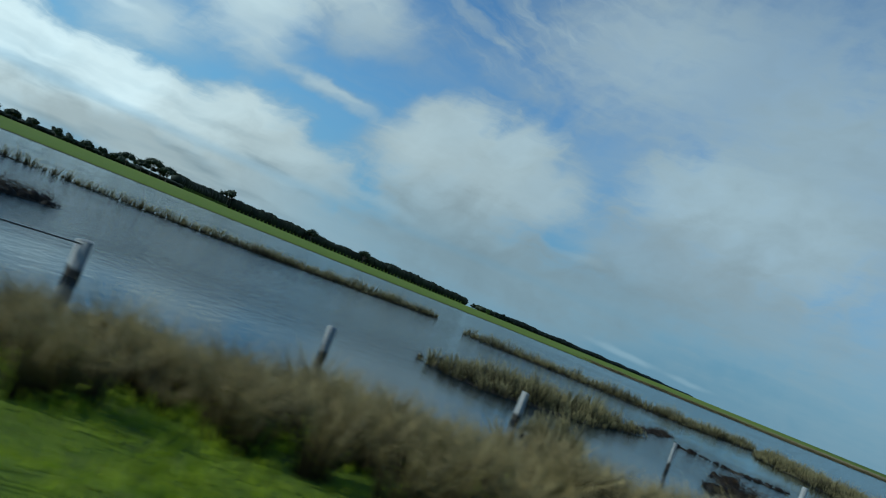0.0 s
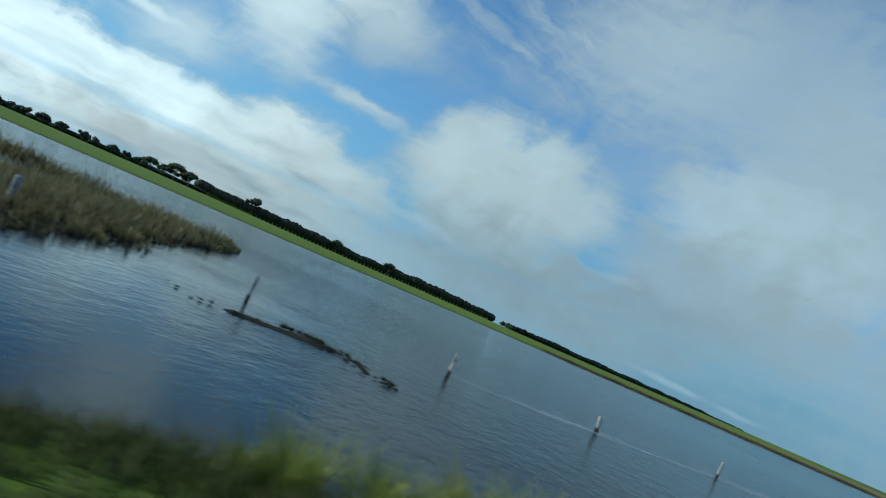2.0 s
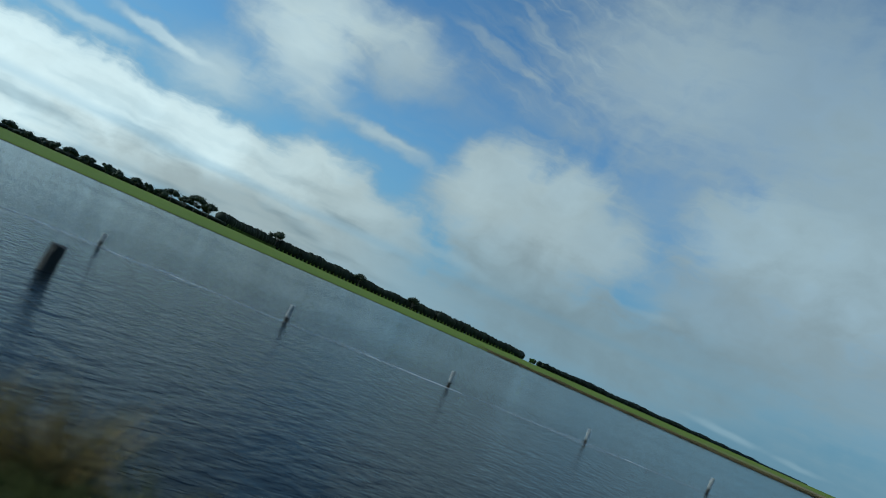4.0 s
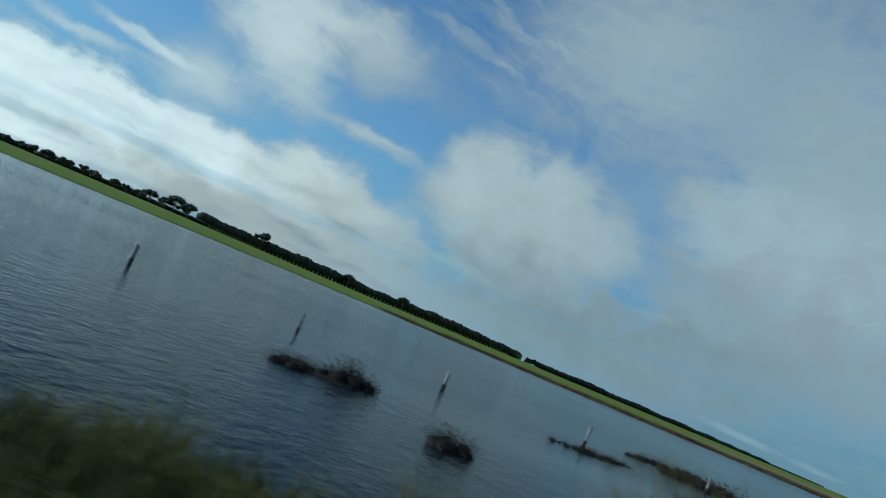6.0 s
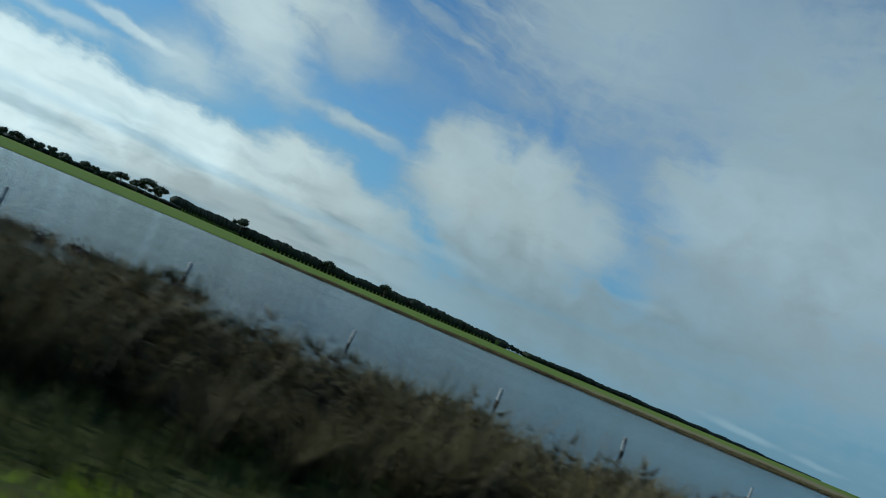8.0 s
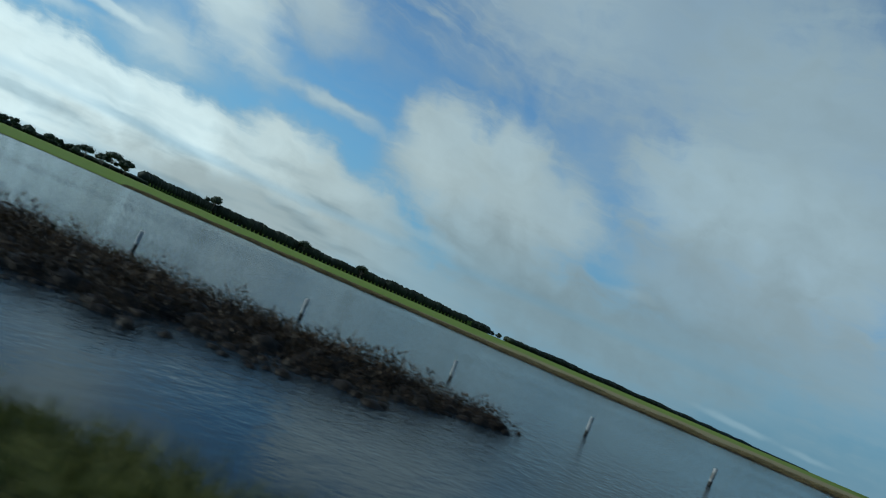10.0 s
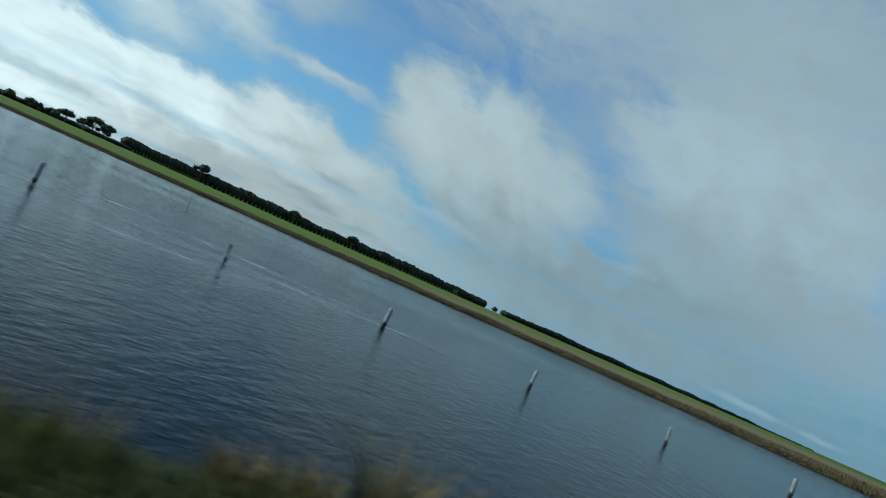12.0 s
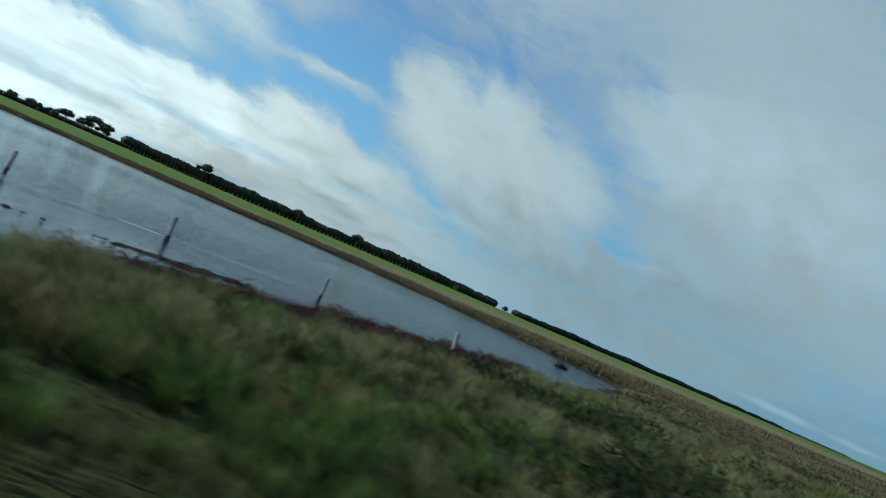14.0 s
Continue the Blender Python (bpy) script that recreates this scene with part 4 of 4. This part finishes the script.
y = 3.5 + rng.uniform(0, 1, c) * (near_shore(x) - 3.3)
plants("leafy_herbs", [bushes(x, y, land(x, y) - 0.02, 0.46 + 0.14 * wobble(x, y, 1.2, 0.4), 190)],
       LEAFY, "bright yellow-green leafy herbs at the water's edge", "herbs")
# brown shrubs along the edges of the lawn and the heath
c = 1450
x = rng.uniform(-17, 27, c)
y = near_shore(x) + rng.normal(0.1, 0.7, c) - 0.2
keep = (wobble(x, y, 1.1, 0.5) > -0.3) & (y > 4)
x, y = x[keep], y[keep]
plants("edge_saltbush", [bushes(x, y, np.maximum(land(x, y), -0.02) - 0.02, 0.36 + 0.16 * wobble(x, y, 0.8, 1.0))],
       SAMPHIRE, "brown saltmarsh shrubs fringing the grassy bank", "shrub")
c = 30000
x = rng.uniform(165, 330, c)
y = rng.uniform(24, 120, c)
keep = (land(x, y) > 0.12) & (wobble(x * 0.2, y, 0.35, 0.5) > -0.5)
x, y = x[keep], y[keep]
h = rng.uniform(0.2, 0.55, len(x)) * (0.8 + 0.5 * wobble(x, y, 0.25, 0.9))
plants("brown_heath_grass", [blades(np.stack([x, y, land(x, y) - 0.02], 1), h, h * 0.6, rng.uniform(0.05, 0.2, len(x)), rng.uniform(0, 6.28, len(x)), short=True)],
       HEATH, "low brown heath beyond the end of the water", "grass")
# short verge grass
c = 330000
x = rng.uniform(-172, 200, c)
u = rng.uniform(0, 1, c)
y = 2.45 + u ** 1.3 * np.clip(near_shore(x) - 2.3, 1.5, 17)
keep = ~((x < -110) & (y > 6.5))
x, y = x[keep], y[keep]
clump = 0.5 + 0.5 * wobble(x, y, 2.3, 0.9)
h = (0.05 + 0.16 * clump) * rng.uniform(0.6, 1.3, len(x)) * np.interp(y, [2.4, 3.5, 6], [0.6, 1.0, 1.3])
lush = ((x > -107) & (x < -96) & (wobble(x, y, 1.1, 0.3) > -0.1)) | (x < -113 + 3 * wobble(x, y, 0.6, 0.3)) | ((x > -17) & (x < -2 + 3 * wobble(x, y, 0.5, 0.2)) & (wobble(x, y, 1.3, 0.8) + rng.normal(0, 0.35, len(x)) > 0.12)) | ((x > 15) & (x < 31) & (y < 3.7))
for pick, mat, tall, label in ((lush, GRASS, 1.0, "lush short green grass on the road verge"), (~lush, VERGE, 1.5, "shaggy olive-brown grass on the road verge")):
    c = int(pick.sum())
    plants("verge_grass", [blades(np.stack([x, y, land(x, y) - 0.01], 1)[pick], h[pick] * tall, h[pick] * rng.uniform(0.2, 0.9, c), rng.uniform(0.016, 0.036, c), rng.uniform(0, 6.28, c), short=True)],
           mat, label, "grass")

# fringe of dry grass on the far bank
c = 60000
x = rng.uniform(15, 196, c)
y = far_shore(x) + 3.0 * wobble(x, x * 0, 0.11, 0.8) + 1.2 * wobble(x, x * 0, 0.5, 2.0) + rng.exponential(4.0, c) - 0.6
h = rng.uniform(0.25, 0.7, c) * (0.7 + 0.4 * wobble(x, y, 0.35, 0.2))
plants("far_bank_grass", [blades(np.stack([x, y, np.maximum(land(x, y), 0) - 0.02], 1), h, h * 0.4, rng.uniform(0.08, 0.24, c), rng.uniform(0, 6.28, c), short=True)],
       HEATH, "dry brown grass along the far bank", "grass")

# ---------------------------------------------------------------- trees
def crown_soup(centre, radii, count, leaf):
    """Leaf sprays through an uneven ellipsoid, thicker near its skin."""
    d = rng.normal(size=(count, 3))
    d /= np.linalg.norm(d, axis=1)[:, None]
    r = rng.uniform(0.25, 1, count) ** 0.5
    return leaves(np.asarray(centre) + d * r[:, None] * np.asarray(radii) * (1 + 0.2 * np.sin(d[:, :1] * 5 + d[:, 2:] * 7)), rng.uniform(0.6, 1.3, count) * leaf)


BALL_V, BALL_F = [], []
for i, lat in enumerate((-1.2, -0.5, 0.2, 0.8, 1.35)):
    for j in range(7):
        a = 2 * math.pi * (j + 0.5 * (i % 2)) / 7
        BALL_V.append((math.cos(lat) * math.cos(a), math.cos(lat) * math.sin(a), math.sin(lat)))
        if i:
            u, w = (i - 1) * 7, i * 7
            BALL_F += [(u + j, u + (j + 1) % 7, w + (j + (i % 2 == 0)) % 7), (u + (j + (i % 2)) % 7, w + (j + 1) % 7, w + j)]
BALL_V, BALL_F = np.array(BALL_V), np.array(BALL_F)


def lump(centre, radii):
    """A ragged solid heart of a dense crown, with some inner shade painted in."""
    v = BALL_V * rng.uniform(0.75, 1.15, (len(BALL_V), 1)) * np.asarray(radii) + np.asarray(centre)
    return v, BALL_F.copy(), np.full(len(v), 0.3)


def limb(bm, a, b2, ra, rb):
    a, b2 = Vector(a), Vector(b2)
    q = (b2 - a).to_track_quat("Z", "Y").to_matrix()
    rings = [[bm.verts.new(o + q @ Vector((math.cos(t) * r, math.sin(t) * r, 0))) for t in (0, 1.26, 2.51, 3.77, 5.03)] for o, r in ((a, ra), (b2, rb))]
    for s in range(5):
        bm.faces.new((rings[0][s], rings[0][(s + 1) % 5], rings[1][(s + 1) % 5], rings[1][s]))


def tree(x, y, tall, wide, seed, label, mat=GUM, open_crown=True, flat=0.9):
    """A gum: leaning trunk, forked limbs, and a crown of separate leaf masses with gaps."""
    g = np.random.default_rng(seed)
    z = float(land(np.array([x]), np.array([y]))[0])
    root = tagged(new("tree"), label, "tree", "trees beyond the lake")
    root.location = (x, y, z)
    bm = bmesh.new()
    fork = tall * (0.36 if open_crown else 0.2)
    limb(bm, (0, 0, -0.3), (g.normal(0, 0.3), g.normal(0, 0.3), fork), tall * 0.03, tall * 0.02)
    soup = []
    for i in range(14):
        a = g.uniform(0, 6.28)
        out = wide * g.uniform(0.05, 0.46)
        level = (0.84 - 0.32 * (flat / 0.9) ** 2 * (out / wide / 0.46) ** 2 * g.uniform(0.6, 1.2)) if open_crown else g.uniform(0.18, 0.8)
        tip = (math.cos(a) * out, math.sin(a) * out, tall * level)
        limb(bm, (0, 0, fork * g.uniform(0.7, 1.0)), tip, tall * 0.014, tall * 0.006)
        s = wide * g.uniform(0.19, 0.29)
        soup.append(crown_soup(tip, (s, s, s * flat), 90, tall * 0.036))
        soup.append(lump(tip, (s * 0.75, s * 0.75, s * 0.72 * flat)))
    part("trunk", bm, BARK, root)
    v, f, al = joined(soup)
    mesh_object("crown", v, f, mat, root, {"along": al})
    return root


LABEL = "spreading dark gum tree with an open crown beyond the paddock"
for i, (x, y, tall, wide) in enumerate([(-221, 1000, 17, 24), (-189, 1012, 25, 24), (-167, 1003, 21, 22), (-202, 1020, 17, 20), (-178, 1025, 15, 18),
                                        (-66, 1225, 33, 28), (107, 1290, 27, 22), (228, 1320, 27, 24)]):
    tree(x, y, tall, wide, 50 + i, LABEL, flat=0.78)
g = np.random.default_rng(3)
x = -232.0
i = 0
while x > -960:
    tree(x, 1000 + g.uniform(-30, 70), g.uniform(9, 14), g.uniform(12, 20), 200 + i, "dark gum in a ragged row behind the green paddock", GUM, i % 3 == 0)
    x -= g.uniform(10, 19)
    i += 1
tree(658, 1640, 16, 15, 91, "round dark tree alone in a gap of the windbreak", PINE, False)
tree(379, 1018, 9, 8, 92, "fresh light green tree before the windbreak", BRIGHT, False)
for i, (x, y, tall) in enumerate([(384, 990, 9), (391, 984, 10), (398, 979, 9), (405, 975, 7)]):
    tree(x, y, tall, 10, 93 + i, "low dark spreading tree before the windbreak", PINE, False)


def windbreak(name, line, tall, step_m, label):
    """A planted belt: rows of dense trees, each a tapering stack of leaf masses."""
    soup = []
    for (ax, ay), (bx, by) in zip(line, line[1:]):
        c = max(2, int(math.hypot(bx - ax, by - ay) / step_m))
        for i in range(c):
            for row in (0, 1, 2):
                t = (i + 0.5 * (row % 2)) / c
                x, y = ax + (bx - ax) * t + rng.normal(0, 1.6), ay + (by - ay) * t + row * step_m * 1.2 + rng.normal(0, 1.5)
                h = tall * rng.uniform(0.95, 1.02) * (1 + 0.10 * math.sin(x * 0.021 + 1) + 0.05 * math.sin(x * 0.11))
                z = float(land(np.array([x]), np.array([y]))[0])
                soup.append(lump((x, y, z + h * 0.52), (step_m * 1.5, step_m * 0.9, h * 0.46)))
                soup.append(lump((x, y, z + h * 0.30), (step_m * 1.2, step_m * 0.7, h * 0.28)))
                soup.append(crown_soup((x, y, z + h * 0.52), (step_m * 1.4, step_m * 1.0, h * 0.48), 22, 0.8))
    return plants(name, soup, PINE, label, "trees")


YOUNG = [(-140, 1052), (-64, 1212), (107, 1276), (228, 1305), (486, 1342)]


def young_shrub():
    """A small planted shrub: a short stem and a pointed light crown."""
    root = tagged(new("young_shrub"), "small light green shrub planted in a row before the windbreak", "shrub", "shrubs along the windbreak")
    bm = bmesh.new()
    limb(bm, (0, 0, -0.2), (0.1, 0, 1.4), 0.12, 0.06)
    part("stem", bm, BARK, root)
    soup = [crown_soup((0, 0, 1.3 + 1.3 * i), (2.1 - 0.6 * i, 2.1 - 0.6 * i, 1.2), 70, 0.5) for i in range(3)]
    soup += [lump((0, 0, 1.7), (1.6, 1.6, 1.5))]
    v, f, al = joined(soup)
    mesh_object("crown", v, f, BRIGHT, root, {"along": al})
    return root


first = young_shrub()
shrub = None
for (ax, ay), (bx, by) in zip(YOUNG, YOUNG[1:]):
    c = int(math.hypot(bx - ax, by - ay) / 8.0)
    for i in range(c):
        x, y = ax + (bx - ax) * i / c, ay + (by - ay) * i / c
        at = pose(x, y, float(land(np.array([x]), np.array([y]))[0]), 0, 0, 137 * i)
        if shrub is None:
            shrub = first
            shrub.matrix_world = at
        else:
            copy_thing(first, at)

windbreak("windbreak", [(-152, 1062), (-66, 1235), (107, 1300), (228, 1330), (500, 1370)], 20.5, 6.5, "long dark planted windbreak behind the green paddock")
windbreak("windbreak", [(506, 1384), (642, 1692)], 17.5, 6.5, "end of the long windbreak running back from the paddock")
windbreak("windbreak", [(716, 1690), (905, 1790), (1693, 2300), (2920, 3300)], 17.5, 11.0, "second dark windbreak running away to the horizon")
windbreak("windbreak", [(2950, 3330), (4480, 4400)], 13.0, 24.0, "far end of the dark windbreak on the horizon")
windbreak("scrub_belt", [(-990, 1030), (-540, 1045), (-150, 1040)], 7.0, 7.5, "low dark scrub below the row of gums")
